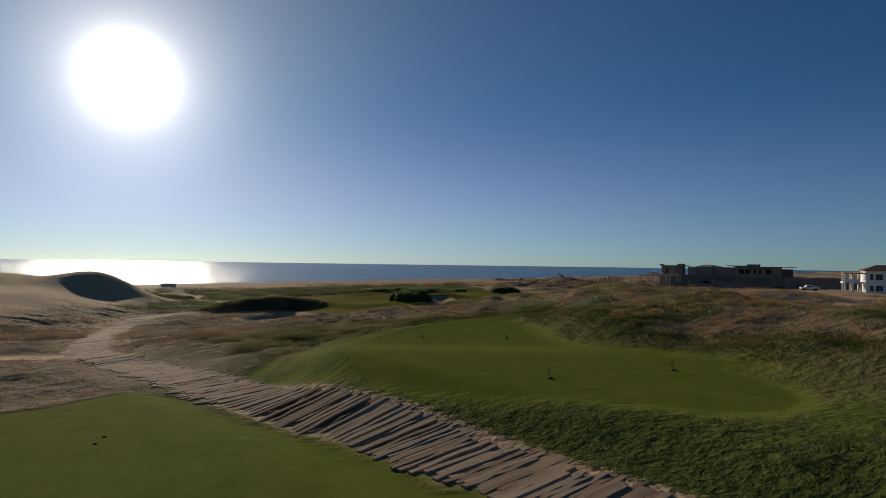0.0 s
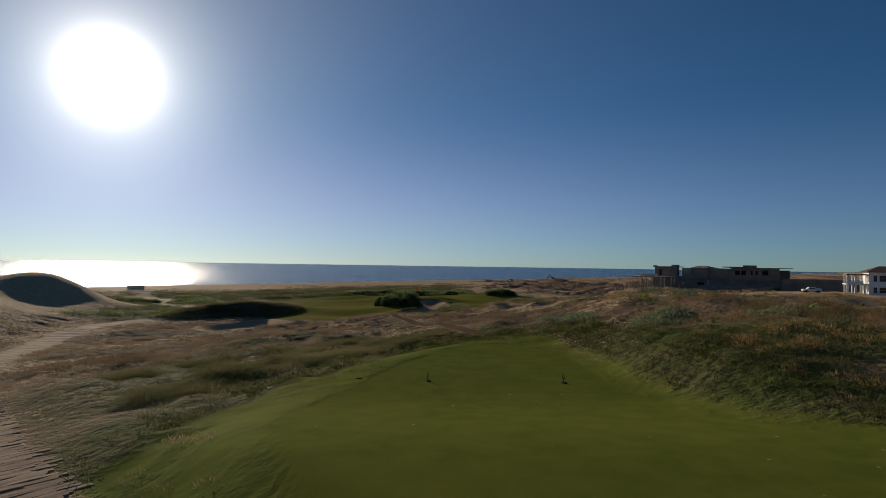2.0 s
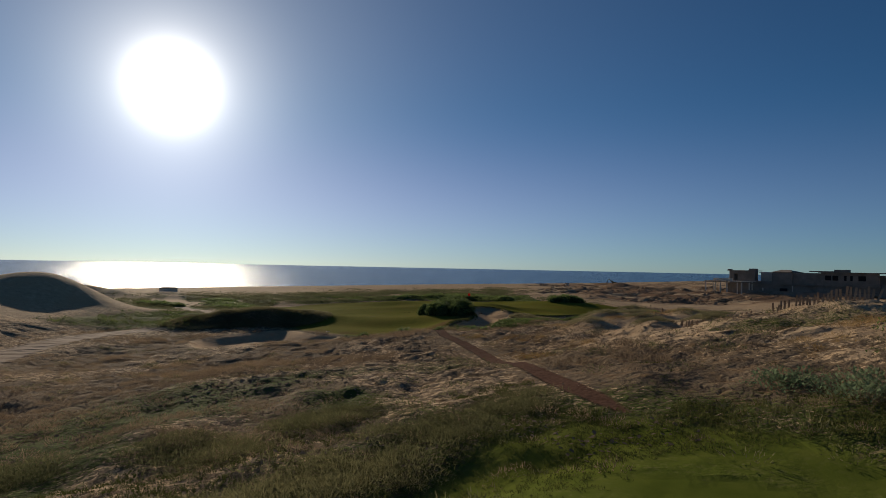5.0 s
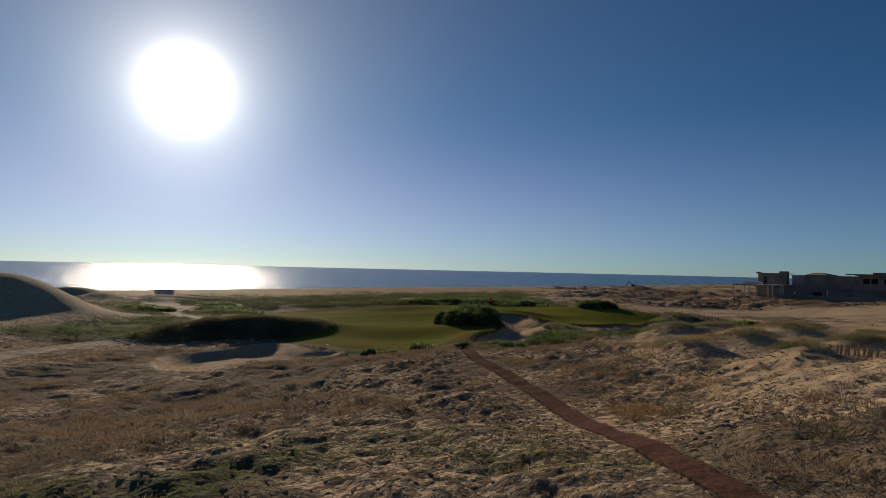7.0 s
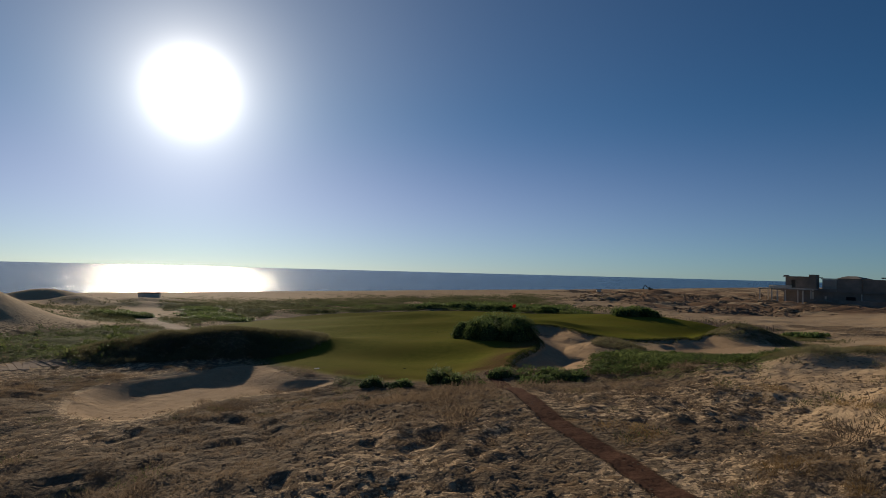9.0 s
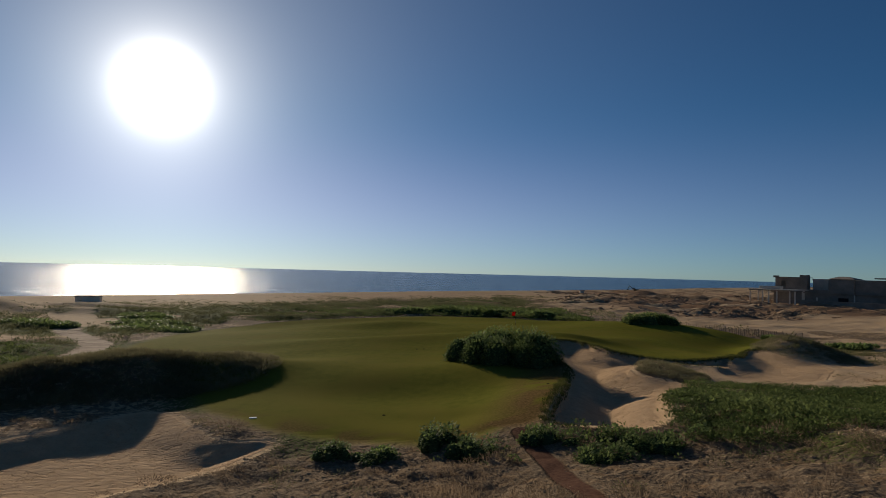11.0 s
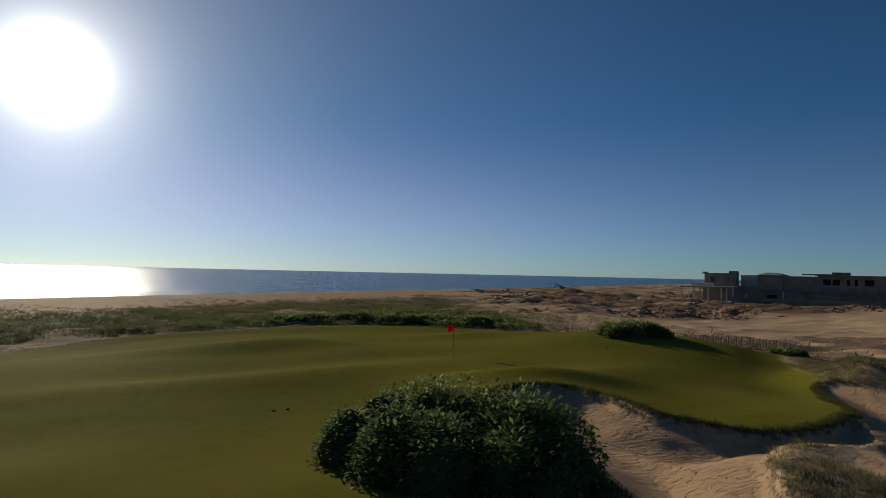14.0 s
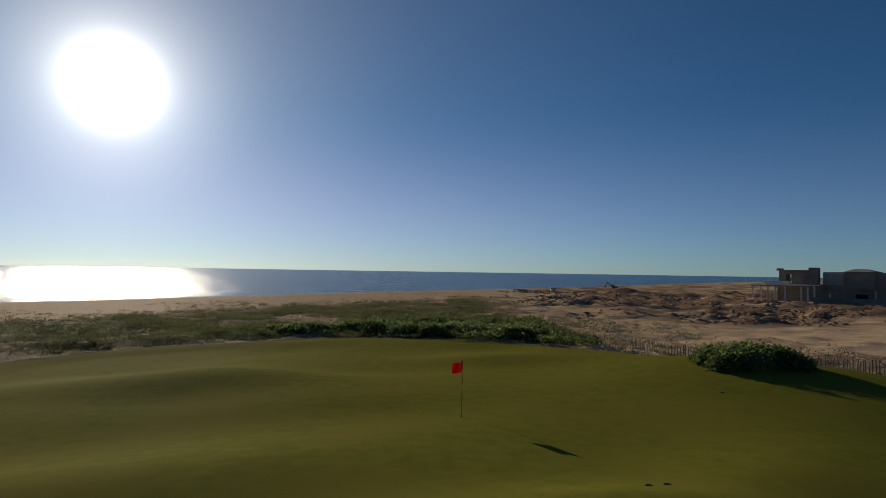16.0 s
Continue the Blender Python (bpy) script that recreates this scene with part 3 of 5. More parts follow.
def build_ground():
    xs = graded(-14, 17, 0.27, -4800, 4800, 0.022)
    ys = graded(5, 134, 0.28, -600, 4800, 0.013)
    # closer lines where the camera passes low over the sand
    xs = np.sort(np.append(xs, [(a + b) / 2 for a, b in zip(xs, xs[1:]) if -12 < a < 8]))
    ys = np.sort(np.append(ys, [(a + b) / 2 for a, b in zip(ys, ys[1:]) if 44 < a < 83]))
    x, y = np.meshgrid(xs, ys)
    x, y = x.ravel(), y.ravel()
    m = masks(x, y)
    z = height(x, y, m)
    nx, ny = len(xs), len(ys)
    GRID.update(x=xs, y=ys, z=z.reshape(ny, nx))
    i = np.arange(nx * ny).reshape(ny, nx)
    faces = np.stack([i[:-1, :-1], i[:-1, 1:], i[1:, 1:], i[1:, :-1]], -1).reshape(-1, 4)
    s = shore(x, y)
    turf = step(-0.6, 0.35, m["lawn"]) * step(0.1, -0.25, m["bunk"] + 0.1)
    collar = (1 - 0.85 * step(14.5, 11.5, y - 0.25 * x)) * step(-0.5, 0.4, inside(APRON, x, y) + 1.2 * m["wob"]) * (0.62 + 0.5 * fbm(x, y, 1.1, 3, 77))
    turf = np.maximum(turf, collar * step(1.0, 1.4, m["path"]) * step(0.1, -0.2, m["bunk"]))
    bunker = np.clip(0.5 + m["bunk"] / 0.9, 0, 1)
    trail = np.clip(0.5 + (0.35 - m["trail"] - 0.10 * m["wob"]) / 0.9, 0, 1) * (1 - turf) * (0.4 + 0.6 * step(36, 42, y))
    floats = dict(turf=turf, parched=0.9 * step(-4.2, -0.8, m["ba"]) * step(101, 95, y) * step(0.24, 0.50, fbm(x, y, 1.6, 3, 79)) + 0.7 * step(-0.8, 0.0, m["fair"]) * step(2.2, 0.3, m["fair"]) * step(90, 86, y) * step(0.4, 0.6, fbm(x, y, 1.4, 3, 80)), bunker=bunker, trail=trail, lush=step(60, 45, y) * (0.55 + 0.6 * fbm(x, y, 5, 3, 78)), spoil=0.9 * step(24, 44, x) * step(178, 190, y - 0.25 * x) * step(60, -30, s) * step(0.36, 0.52, fbm(x, y, 11, 4, 35)) * step(420, 330, y), litter=litter_at(x, y, m), weed=weed_at(x, y, m))
    ob = new("ground", quick_mesh("ground", np.stack([x, y, z], -1), faces, GROUND_M, True, floats))
    return tagged(ob, "rolling sandy dune land with mown golf turf and bunkers", "ground", kind="structure")


def weed_at(x, y, m):
    """How green the wild ground is: fringes of the tees, the slope to the east, the band behind the green."""
    n = fbm(x, y, 6, 3, 21)
    fringe = step(-4.5, -1.5, inside(APRON, x, y)) * (0.62 + 0.4 * step(0.4, 0.6, n))
    slope = step(16, 4, np.hypot((x - 11) / 1.4, y - 22)) * step(0.46, 0.62, n) * 0.7
    slope2 = step(9, 3, np.hypot(x - 9, (y - 48) / 1.2)) * step(0.5, 0.62, n) * 0.6
    west = step(13, 4, np.hypot((x + 8), (y - 38) / 1.5)) * step(0.36, 0.55, n) * 0.8
    band = step(-2, -5, m["fair"]) * step(118, 130, y - 0.35 * np.minimum(x + 38, 0) - 0.75 * np.maximum(x + 38, 0)) * step(-22, -46, shore(x, y)) * step(14, 4, x) * step(-85, -62, x) * step(0.3, 0.45, n) * 0.9
    verge = step(-3.5, -0.3, m["fair"]) * 0.7 * step(0.35, 0.5, n)
    flat = step(-51, -47, x) * step(-31, -35, x) * step(84, 88, y) * step(122, 110, y) * 0.8
    cover = step(9, 5, np.hypot((x - 8) / 1.3, y - 83)) * step(0.3, 0.45, n) * 0.9
    return np.clip(np.maximum.reduce([fringe, slope, slope2, west, band, verge, flat, cover]), 0, 1) * step(0.9, 1.4, m["path"])


def litter_at(x, y, m):
    """How much dry litter hides the sand."""
    n = fbm(x, y, 7, 4, 31)
    base = 0.16 + 0.37 * step(6, 2, x) + 0.58 * step(0.40, 0.60, n) + 0.25 * step(34, 26, y) + 0.55 * step(4, 6, x) * step(44, 36, y)
    east = step(1.5, 7, x) * step(53, 60, y) * step(140, 110, y)
    base = base * (1 - 0.78 * east)
    crest = step(1.0, 0.5, np.hypot((x - 17.5) / 6.5, (y - 53.2) / 3.6)) + step(1.0, 0.4, np.hypot((x - 6.9) / 1.3, (y - 34.6) / 2.4))
    base = base * (1 - 0.85 * np.clip(crest, 0, 1))
    dune = step(-46, -54, x) * step(30, 45, y)
    base = base * (1 - 0.93 * dune)
    open_sand = np.maximum(step(140, 152, y - 0.2 * x) * step(14, 24, x), step(-48, -22, shore(x, y)))
    base = base * (1 - 0.85 * open_sand)
    site = step(40, 60, x) * step(182, 200, y - 0.25 * x)
    base = np.maximum(base, 0.85 * site * step(0.42, 0.56, fbm(x, y, 8, 4, 33)))
    return base * step(0.9, 1.5, m["path"]) * step(0.1, -0.8, m["bunk"])


build_ground()


def build_sea():
    n = 60
    s = np.linspace(-4800, 4800, n)
    t = np.concatenate([np.linspace(-10, 400, 30), np.geomspace(450, 4800, 30)])
    u, v = np.meshgrid(s, t)
    x = -89 + 0.64 * u - 0.77 * v
    y = 195 + 0.77 * u + 0.64 * v
    i = np.arange(len(t) * n).reshape(len(t), n)
    faces = np.stack([i[:-1, :-1], i[1:, :-1], i[1:, 1:], i[:-1, 1:]], -1).reshape(-1, 4)
    me = quick_mesh("sea", np.stack([x.ravel(), y.ravel(), np.full(x.size, -2.0)], -1), faces[:, ::-1], WATER_M)
    tagged(new("sea", me), "deep blue ocean glittering under the low sun", "water", kind="structure")


build_sea()


# ---- building helpers ----
def part(name, bm, material, parent=None, label=""):
    me = bpy.data.meshes.new(name)
    bm.to_mesh(me)
    bm.free()
    me.materials.append(material)
    ob = new(name, me)
    ob.parent = parent
    if label:
        tagged(ob, label)
    return ob


def box(x0, x1, y0, y1, z0, z1, bevel=0.0, bm=None):
    bm = bm or bmesh.new()
    made = bmesh.ops.create_cube(bm, size=1.0, matrix=Matrix.LocRotScale(((x0 + x1) / 2, (y0 + y1) / 2, (z0 + z1) / 2), None, (x1 - x0, y1 - y0, z1 - z0)))
    if bevel:
        edges = list({e for v in made["verts"] for e in v.link_edges})
        bmesh.ops.bevel(bm, geom=edges, offset=bevel, segments=2, affect="EDGES")
    return bm


def tube(r0, r1, h, seg=10, bm=None, m=None):
    bm = bm or bmesh.new()
    bmesh.ops.create_cone(bm, cap_ends=True, segments=seg, radius1=r0, radius2=r1, depth=h, matrix=(m or Matrix()) @ Matrix.Translation((0, 0, h / 2)))
    return bm


def thing(name, m, label, category, group=""):
    ob = new(name)
    ob.empty_display_size = 0.2
    ob.matrix_world = m
    return tagged(ob, label, category, group)


# ---- plants ----
def tuft_shape(rng, blades, spread, tall, width, lean):
    """One tuft: thin blades that rise from a patch of ground and lean outwards."""
    v, f = [], []
    for k in range(blades):
        a, r = rng.rand() * 6.283, spread * math.sqrt(rng.rand())
        bx, by = r * math.cos(a), r * math.sin(a)
        h, out, side = tall * (0.5 + 0.6 * rng.rand()), lean * (0.3 + rng.rand()), a + rng.normal() * 0.9
        w = width * (0.7 + 0.6 * rng.rand())
        c, s = math.cos(side + 1.57) * w, math.sin(side + 1.57) * w
        n = len(v)
        v += [(bx - c, by - s, -0.04), (bx + c, by + s, -0.04), (bx + out * math.cos(side), by + out * math.sin(side), h)]
        f.append((n, n + 1, n + 2))
    return np.array(v), np.array(f)


def fuzz_shape(rng, blades, spread, tall, width, length):
    """One cushion of fine twiggy growth: short blades all over a low dome."""
    v, f = [], []
    for k in range(blades):
        a, e = rng.rand() * 6.283, math.asin(rng.rand() ** 0.8)
        r = 0.35 + 0.65 * math.sqrt(rng.rand())
        p = np.array([spread * r * math.cos(a) * math.cos(e), spread * r * math.sin(a) * math.cos(e), tall * r * math.sin(e) - 0.02])
        d = np.array([math.cos(a) * math.cos(e), math.sin(a) * math.cos(e), math.sin(e) + 0.35]) + rng.normal(size=3) * 0.45
        d = d / np.linalg.norm(d) * length * (0.6 + 0.8 * rng.rand())
        w = np.cross(d, rng.normal(size=3))
        w = w / max(np.linalg.norm(w), 1e-6) * width
        n = len(v)
        v += [tuple(p - w), tuple(p + w), tuple(p + d)]
        f.append((n, n + 1, n + 2))
    return np.array(v), np.array(f)


def leaf_shape(rng, leaves, spread, tall, size):
    """One clump of broad leaves, each a folded diamond."""
    v, f = [], []
    for k in range(leaves):
        a, e = rng.rand() * 6.283, math.asin(rng.rand() ** 0.7)
        r = 0.55 + 0.45 * rng.rand()
        p = np.array([spread * r * math.cos(a) * math.cos(e), spread * r * math.sin(a) * math.cos(e), tall * (0.1 + 0.9 * r * math.sin(e))])
        leaf_at(v, f, p, a + rng.normal() * 0.8, 0.2 + rng.rand() * 0.9, size * (0.7 + 0.6 * rng.rand()))
    return np.array(v), np.array(f)


def leaf_at(v, f, p, a, tilt, size):
    d = np.array([math.cos(a) * math.cos(tilt), math.sin(a) * math.cos(tilt), math.sin(tilt)])
    s = np.array([-math.sin(a), math.cos(a), 0.0]) * size * 0.30
    n = len(v)
    v += [tuple(p), tuple(p + d * size * 0.55 + s), tuple(p + d * size), tuple(p + d * size * 0.55 - s)]
    f += [(n, n + 1, n + 2), (n, n + 2, n + 3)]


def scatter(name, seed, tries, area, chance, shapes, size, material, label, category):
    """One object of many tufts over an area, as thick as chance(x, y, masks) says."""
    rng = np.random.RandomState(seed)
    x = area[0] + rng.rand(tries) * (area[1] - area[0])
    y = area[2] + rng.rand(tries) * (area[3] - area[2])
    m = masks(x, y)
    p, big = chance(x, y, m)
    keep = rng.rand(tries) < p
    x, y, big = x[keep], y[keep], (np.zeros(tries) + big)[keep]
    z = lie(x, y)
    n = len(x)
    turn, sc = rng.rand(n) * 6.283, (size[0] + (size[1] - size[0]) * rng.rand(n)) * big
    tone = np.clip(fbm(x, y, 4.0, 3, seed) * 1.5 - 0.25 + rng.normal(size=n) * 0.16, 0, 1)
    which = rng.randint(len(shapes), size=n)
    vs, fs, sh, start = [], [], [], 0
    for k, (sv, sf) in enumerate(shapes):
        idx = np.nonzero(which == k)[0]
        if not len(idx):
            continue
        c, s = np.cos(turn[idx])[:, None], np.sin(turn[idx])[:, None]
        px = (sv[:, 0] * c - sv[:, 1] * s) * sc[idx, None] + x[idx, None]
        py = (sv[:, 0] * s + sv[:, 1] * c) * sc[idx, None] + y[idx, None]
        pz = sv[:, 2] * sc[idx, None] + z[idx, None]
        vs.append(np.stack([px, py, pz], -1).reshape(-1, 3))
        fs.append((sf[None] + (np.arange(len(idx)) * len(sv))[:, None, None]).reshape(-1, 3) + start)
        # tone rises from the foot of each shape to its tips
        tips = 0.22 * np.clip(sv[:, 2] / max(sv[:, 2].max(), 1e-3), 0, 1)
        sh.append((tone[idx, None] * 0.85 + tips[None]).ravel() + np.repeat(rng.normal(size=len(idx) * (len(sv) // 3 + 1)) * 0.1, 3)[:len(idx) * len(sv)])
        start += len(idx) * len(sv)
    me = quick_mesh(name, np.concatenate(vs), np.concatenate(fs), material, False, dict(shade=np.clip(np.concatenate(sh), 0, 1)))
    return tagged(new(name, me), label, category, kind="stuff")


def free(m, gap=0.3):
    """1 on wild ground, 0 on lawns, in bunkers, on the boards and the trail."""
    return step(-gap, -gap - 0.9, m["lawn"]) * step(0.2, -0.3, m["bunk"]) * step(1.1, 1.6, m["path"]) * step(0.5, 0.9, m["trail"])


def dry_chance(x, y, m):
    n = fbm(x, y, 6.5, 4, 31)
    n2 = fbm(x, y, 2.2, 3, 41)
    clump = step(0.40, 0.58, 0.6 * n + 0.4 * n2)
    west = step(0, -12, x) * step(26, 34, y) * step(82, 66, y)
    east = step(4, 12, x) * step(52, 44, y)
    dunes = step(-44, -49, x)
    p = 0.13 + 0.16 * clump + 0.30 * west * step(0.40, 0.56, n) + 0.22 * east * step(0.36, 0.5, n)
    sandy = step(5, 14, x) * step(55, 62, y)
    p = p * (1 - 0.6 * sandy) * (1 - 0.95 * dunes)
    return np.clip(p, 0, 1) * free(m), 0.5 + 0.4 * clump * (0.6 + 0.5 * west + 0.5 * east)


def olive_chance(x, y, m):
    n, n2 = fbm(x, y, 7, 3, 51), fbm(x, y, 2.0, 3, 52)
    strip = step(-1.2, -2.6, m["tee"]) * step(-9.5, -6.5, m["tee"]) * step(28, 34, y + 0.4 * x + 12 * (x > 4))
    west = step(8, 3, np.abs((x + 9) + 0.55 * (y - 36)) * 0.9) * step(20, 26, y) * step(56, 48, y)
    hill = 0.5 * step(16, 8, np.hypot((x - 15) / 1.5, y - 27)) + step(8, 4, np.hypot(x - 9, y - 46))
    p = np.clip(0.8 * west * step(0.38, 0.52, n) + 0.45 * hill * step(0.45, 0.58, n2) + 0.06 * strip, 0, 1) + 0.12 * step(0.52, 0.6, n2)
    return np.clip(p, 0, 1) * free(m) * step(-46, -40, x), 0.6 + 0.8 * step(0.45, 0.62, n2)


def cover_chance(x, y, m):
    n, n2 = fbm(x, y, 5, 3, 21), fbm(x, y, 2.2, 3, 22)
    a = step(9.5, 6.5, np.hypot((x - 8.5) / 1.35, (y - 84.5) / 0.62 + 0.0))
    b = step(9, 5, np.hypot((x - 9) / 1.2, y - 43)) * step(0.46, 0.55, n)
    c = step(12, 7, np.hypot((x - 17) / 1.4, y - 25)) * step(0.50, 0.6, n2)
    d = step(-51, -47, x) * step(-31, -35, x) * step(84, 88, y) * step(122, 112, y) * step(0.32, 0.45, n)
    e = step(152, 160, y + 0.12 * x) * step(182, 170, y) * step(8, 2, x) * step(-50, -30, x) * step(0.3, 0.5, n)
    f = step(1.0, 0.7, np.hypot((x + 4.0) / 5.2, (y - 81.2) / 2.4) + 0.4 * (n2 - 0.5))
    g = step(6, 3, np.hypot((x + 28), (y - 27))) * step(0.4, 0.55, n2)
    p = np.clip(a + 0.12 * b + 0.05 * c + d + e + f + g, 0, 1)
    return p * free(m, 0.5), 0.75 + 0.7 * step(0.4, 0.65, n2) + 0.5 * e + 0.25 * d


def tall_chance(x, y, m):
    u, v = (x + 26.4) * 0.82 + (y - 93.4) * 0.574, -(x + 26.4) * 0.574 + (y - 93.4) * 0.82
    mound = step(1.0, 0.9, np.hypot(u / 8.0, v / 4.8)) + step(1.0, 0.86, np.hypot((x + 31.5) / 6, (y - 89.5) / 4.2))
    isle = step(1.0, 0.85, np.hypot((x - 4.3) / 2.2, (y - 96.0) / 2.6))
    hump = step(1.0, 0.75, np.hypot((x - 22.0) / 6.5, (y - 116.0) / 7)) * 0.9
    return np.clip(mound + (isle + hump) * step(0.1, -0.4, m["lawn"]), 0, 1) * step(0.25, -0.1, m["bunk"]) , 1.0 - 0.1 * np.clip(isle + hump, 0, 1)


def fringe_chance(x, y, m):
    edge = step(-5.0, -2.0, m["tee"]) * step(0.3, -0.5, m["lawn"]) * step(0.3, -0.5, inside(APRON, x, y))
    edge2 = step(-3.0, -1.0, m["fair"]) * step(0.25, -0.5, m["lawn"])
    lip = step(-0.6, -0.25, m["bunk"]) * step(0.12, -0.1, m["bunk"]) * step(-1.5, 0.2, m["fair"])
    return np.clip((edge + edge2) * step(0.25, 0.5, fbm(x, y, 3, 3, 61)) + lip, 0, 1) * step(0.1, -0.1, m["bunk"]) * step(0.9, 1.3, m["path"]), 1.0


def dome_chance(x, y, m):
    n = fbm(x, y, 5.5, 3, 91)
    west = step(-4, -9, x) * step(30, 37, y)
    p = step(0.42, 0.56, n) * (0.42 + 0.3 * west) * step(88, 80, y) * step(30, 36, y) * step(7, 3, x)
    return np.clip(p, 0, 1) * free(m) * step(-47, -42, x), 0.7 + 0.6 * step(0.55, 0.7, n)


def verge_chance(x, y, m):
    n = fbm(x, y, 4, 3, 99)
    return step(-0.3, -1.2, m["fair"]) * step(1.0, 0.7, np.hypot((x - 26) / 9, (y - 122) / 13)) * step(0.3, -0.2, m["bunk"]) * step(0.36, 0.5, n), 0.8 + 0.5 * n


def near(spots, x, y):
    """1 close to any of the spots (x, y, reach)."""
    best = np.zeros(x.shape)
    for sx, sy, r in spots:
        best = np.maximum(best, step(1.0, 0.45, np.hypot(x - sx, y - sy) / r))
    return best


CUSHIONS = ((-9.4, 27.6, 1.2), (-8.3, 28.9, 1.6), (-8.2, 30.9, 1.5), (-6.6, 32.2, 1.6), (-5.9, 33.1, 1.4), (-4.6, 34.6, 1.5), (-3.5, 36.0, 1.6), (-2.6, 38.2, 1.9), (-10.8, 36.5, 1.5), (-7.5, 37.5, 1.8), (-12.5, 33.2, 1.4), (-0.6, 40.4, 1.6), (-5.5, 40.0, 1.7), (-9.5, 33.5, 1.3))
STRAW = ((6.9, 66.6, 1.5), (8.2, 67.2, 1.7), (5.1, 65.9, 1.2), (12.1, 72.8, 1.6), (15.4, 75.8, 1.6), (3.5, 70.2, 1.5), (8.5, 70.2, 1.0), (17, 66, 1.8), (0.6, 60.6, 1.4), (1.8, 59.8, 1.2), (0.4, 54.3, 1.6), (1.2, 52.8, 1.6), (9.5, 79.3, 1.6), (13.5, 68.6, 1.2), (-2.2, 64.8, 1.5), (3.6, 56.0, 1.2), (19.5, 71, 1.6), (12, 85, 2.0), (16, 88, 2.2), (19, 84, 2.0), (21, 92, 2.4), (18, 96, 2.0))
SAGES = ((6.3, 38.0, 1.4), (8.2, 33.2, 1.6), (9.4, 34.0, 1.2), (5.4, 39.6, 0.9), (12.5, 40.0, 1.0), (11.8, 31.0, 1.0))


def straw_chance(x, y, m):
    n = fbm(x, y, 3.5, 3, 95)
    slope = step(6.5, 9, x) * step(18, 24, y) * step(50, 44, y) * step(0.40, 0.56, n) * 0.5 + 0.5 * step(1.0, 0.6, np.hypot((x - 34) / 11, (y - 62) / 8))
    return np.clip(0.8 * near(STRAW, x, y) + slope, 0, 1) * free(m) * (1 - near(SAGES, x, y)), 0.75 + 0.4 * n


def rough_chance(x, y, m):
    n = fbm(x, y, 2.0, 3, 97)
    away = inside(TEE, x, y)
    side = step(-5.5, -2.5, away) * step(0.15, -0.5, m["lawn"]) * step(0.2, -0.5, inside(APRON, x, y) + m["wob"])
    return np.clip(side * step(0.30, 0.50, n), 0, 1) * step(2.2, 3.2, m["path"]), 0.8 + 0.5 * n


LITTER_M = leaf_material("dead_leaf", (0.09, 0.07, 0.05), (0.17, 0.13, 0.09), (0.28, 0.21, 0.15), 0.1)
RNG = np.random.RandomState(3)
DOME = [fuzz_shape(RNG, 110, 0.62, 0.28, 0.010, 0.15) for _ in range(5)]
HAIR = [fuzz_shape(RNG, 90, 0.38, 0.20, 0.006, 0.12) for _ in range(5)]
ROUGHS = [fuzz_shape(RNG, 16, 0.20, 0.05, 0.010, 0.07) for _ in range(4)]
CUSH = [fuzz_shape(RNG, 130, 0.60, 0.27, 0.008, 0.075) for _ in range(5)]
BANK = [leaf_shape(RNG, 20, 0.27, 0.26, 0.088) for _ in range(5)]
DRY = [fuzz_shape(RNG, 52, 0.42, 0.15, 0.008, 0.11) for _ in range(5)]
OLIVE = [fuzz_shape(RNG, 52, 0.38, 0.20, 0.009, 0.075) for _ in range(5)]
SHORT = [tuft_shape(RNG, 11, 0.13, 0.05, 0.008, 0.04) for _ in range(4)]
TALL = [fuzz_shape(RNG, 34, 0.42, 0.24, 0.014, 0.18) for _ in range(5)]
FARS = [fuzz_shape(RNG, 15, 0.38, 0.22, 0.030, 0.13) for _ in range(4)]
FINE = [leaf_shape(RNG, 34, 0.30, 0.24, 0.065) for _ in range(4)]
LEAFY = [leaf_shape(RNG, 13, 0.26, 0.26, 0.12) for _ in range(5)]
scatter("dry_grass", 101, 24000, (-46, 34, 8, 112), dry_chance, DRY, (0.6, 1.25), DRY_M, "dry brown grass tufts over the sandy dune slopes", "dry grass")
scatter("olive_scrub", 102, 22000, (-34, 36, 6, 100), olive_chance, OLIVE, (0.6, 1.2), OLIVE_M, "low olive green scrub beside the tee and on the slope", "scrub")
scatter("grass_domes", 111, 9500, (-46, 8, 30, 86), dome_chance, DOME, (0.4, 0.95), DRY_M, "soft brown domes of dry grass on the sand", "dry grass")
scatter("scrub_cushions", 112, 9000, (-15, 3, 25, 43), lambda x, y, m: (0.75 * near(CUSHIONS, x, y) * free(m, 0.8), 0.55 + 0.5 * near(CUSHIONS, x, y)), CUSH, (0.6, 1.0), OLIVE_M, "dark olive cushions of scrub along the tee's bank", "scrub")
scatter("straw_grass", 113, 20000, (-5, 42, 18, 100), straw_chance, HAIR, (0.6, 1.2), ORANGE_M, "straw-coloured grass tufts on the sand hummocks and slope", "dry grass")
HUMMOCKS = ((5.4, 63.4, 1.7), (9.0, 77.2, 2.0), (12.4, 78.0, 1.8), (16.0, 74.8, 2.0), (9.6, 66.4, 1.5), (13.0, 63.4, 1.8), (8.2, 58.8, 1.2), (19.0, 79.0, 2.4), (22.0, 86.0, 2.6), (15.5, 84.0, 1.8), (24.0, 78.0, 2.4))
scatter("hummock_grass", 122, 15000, (3, 28, 55, 90), lambda x, y, m: (0.9 * near(HUMMOCKS, x, y) * free(m), 0.7 + 0.4 * near(HUMMOCKS, x, y)), CUSH, (0.6, 1.0), TALL_M, "brown-olive grass caps on the sand hummocks", "dry grass")
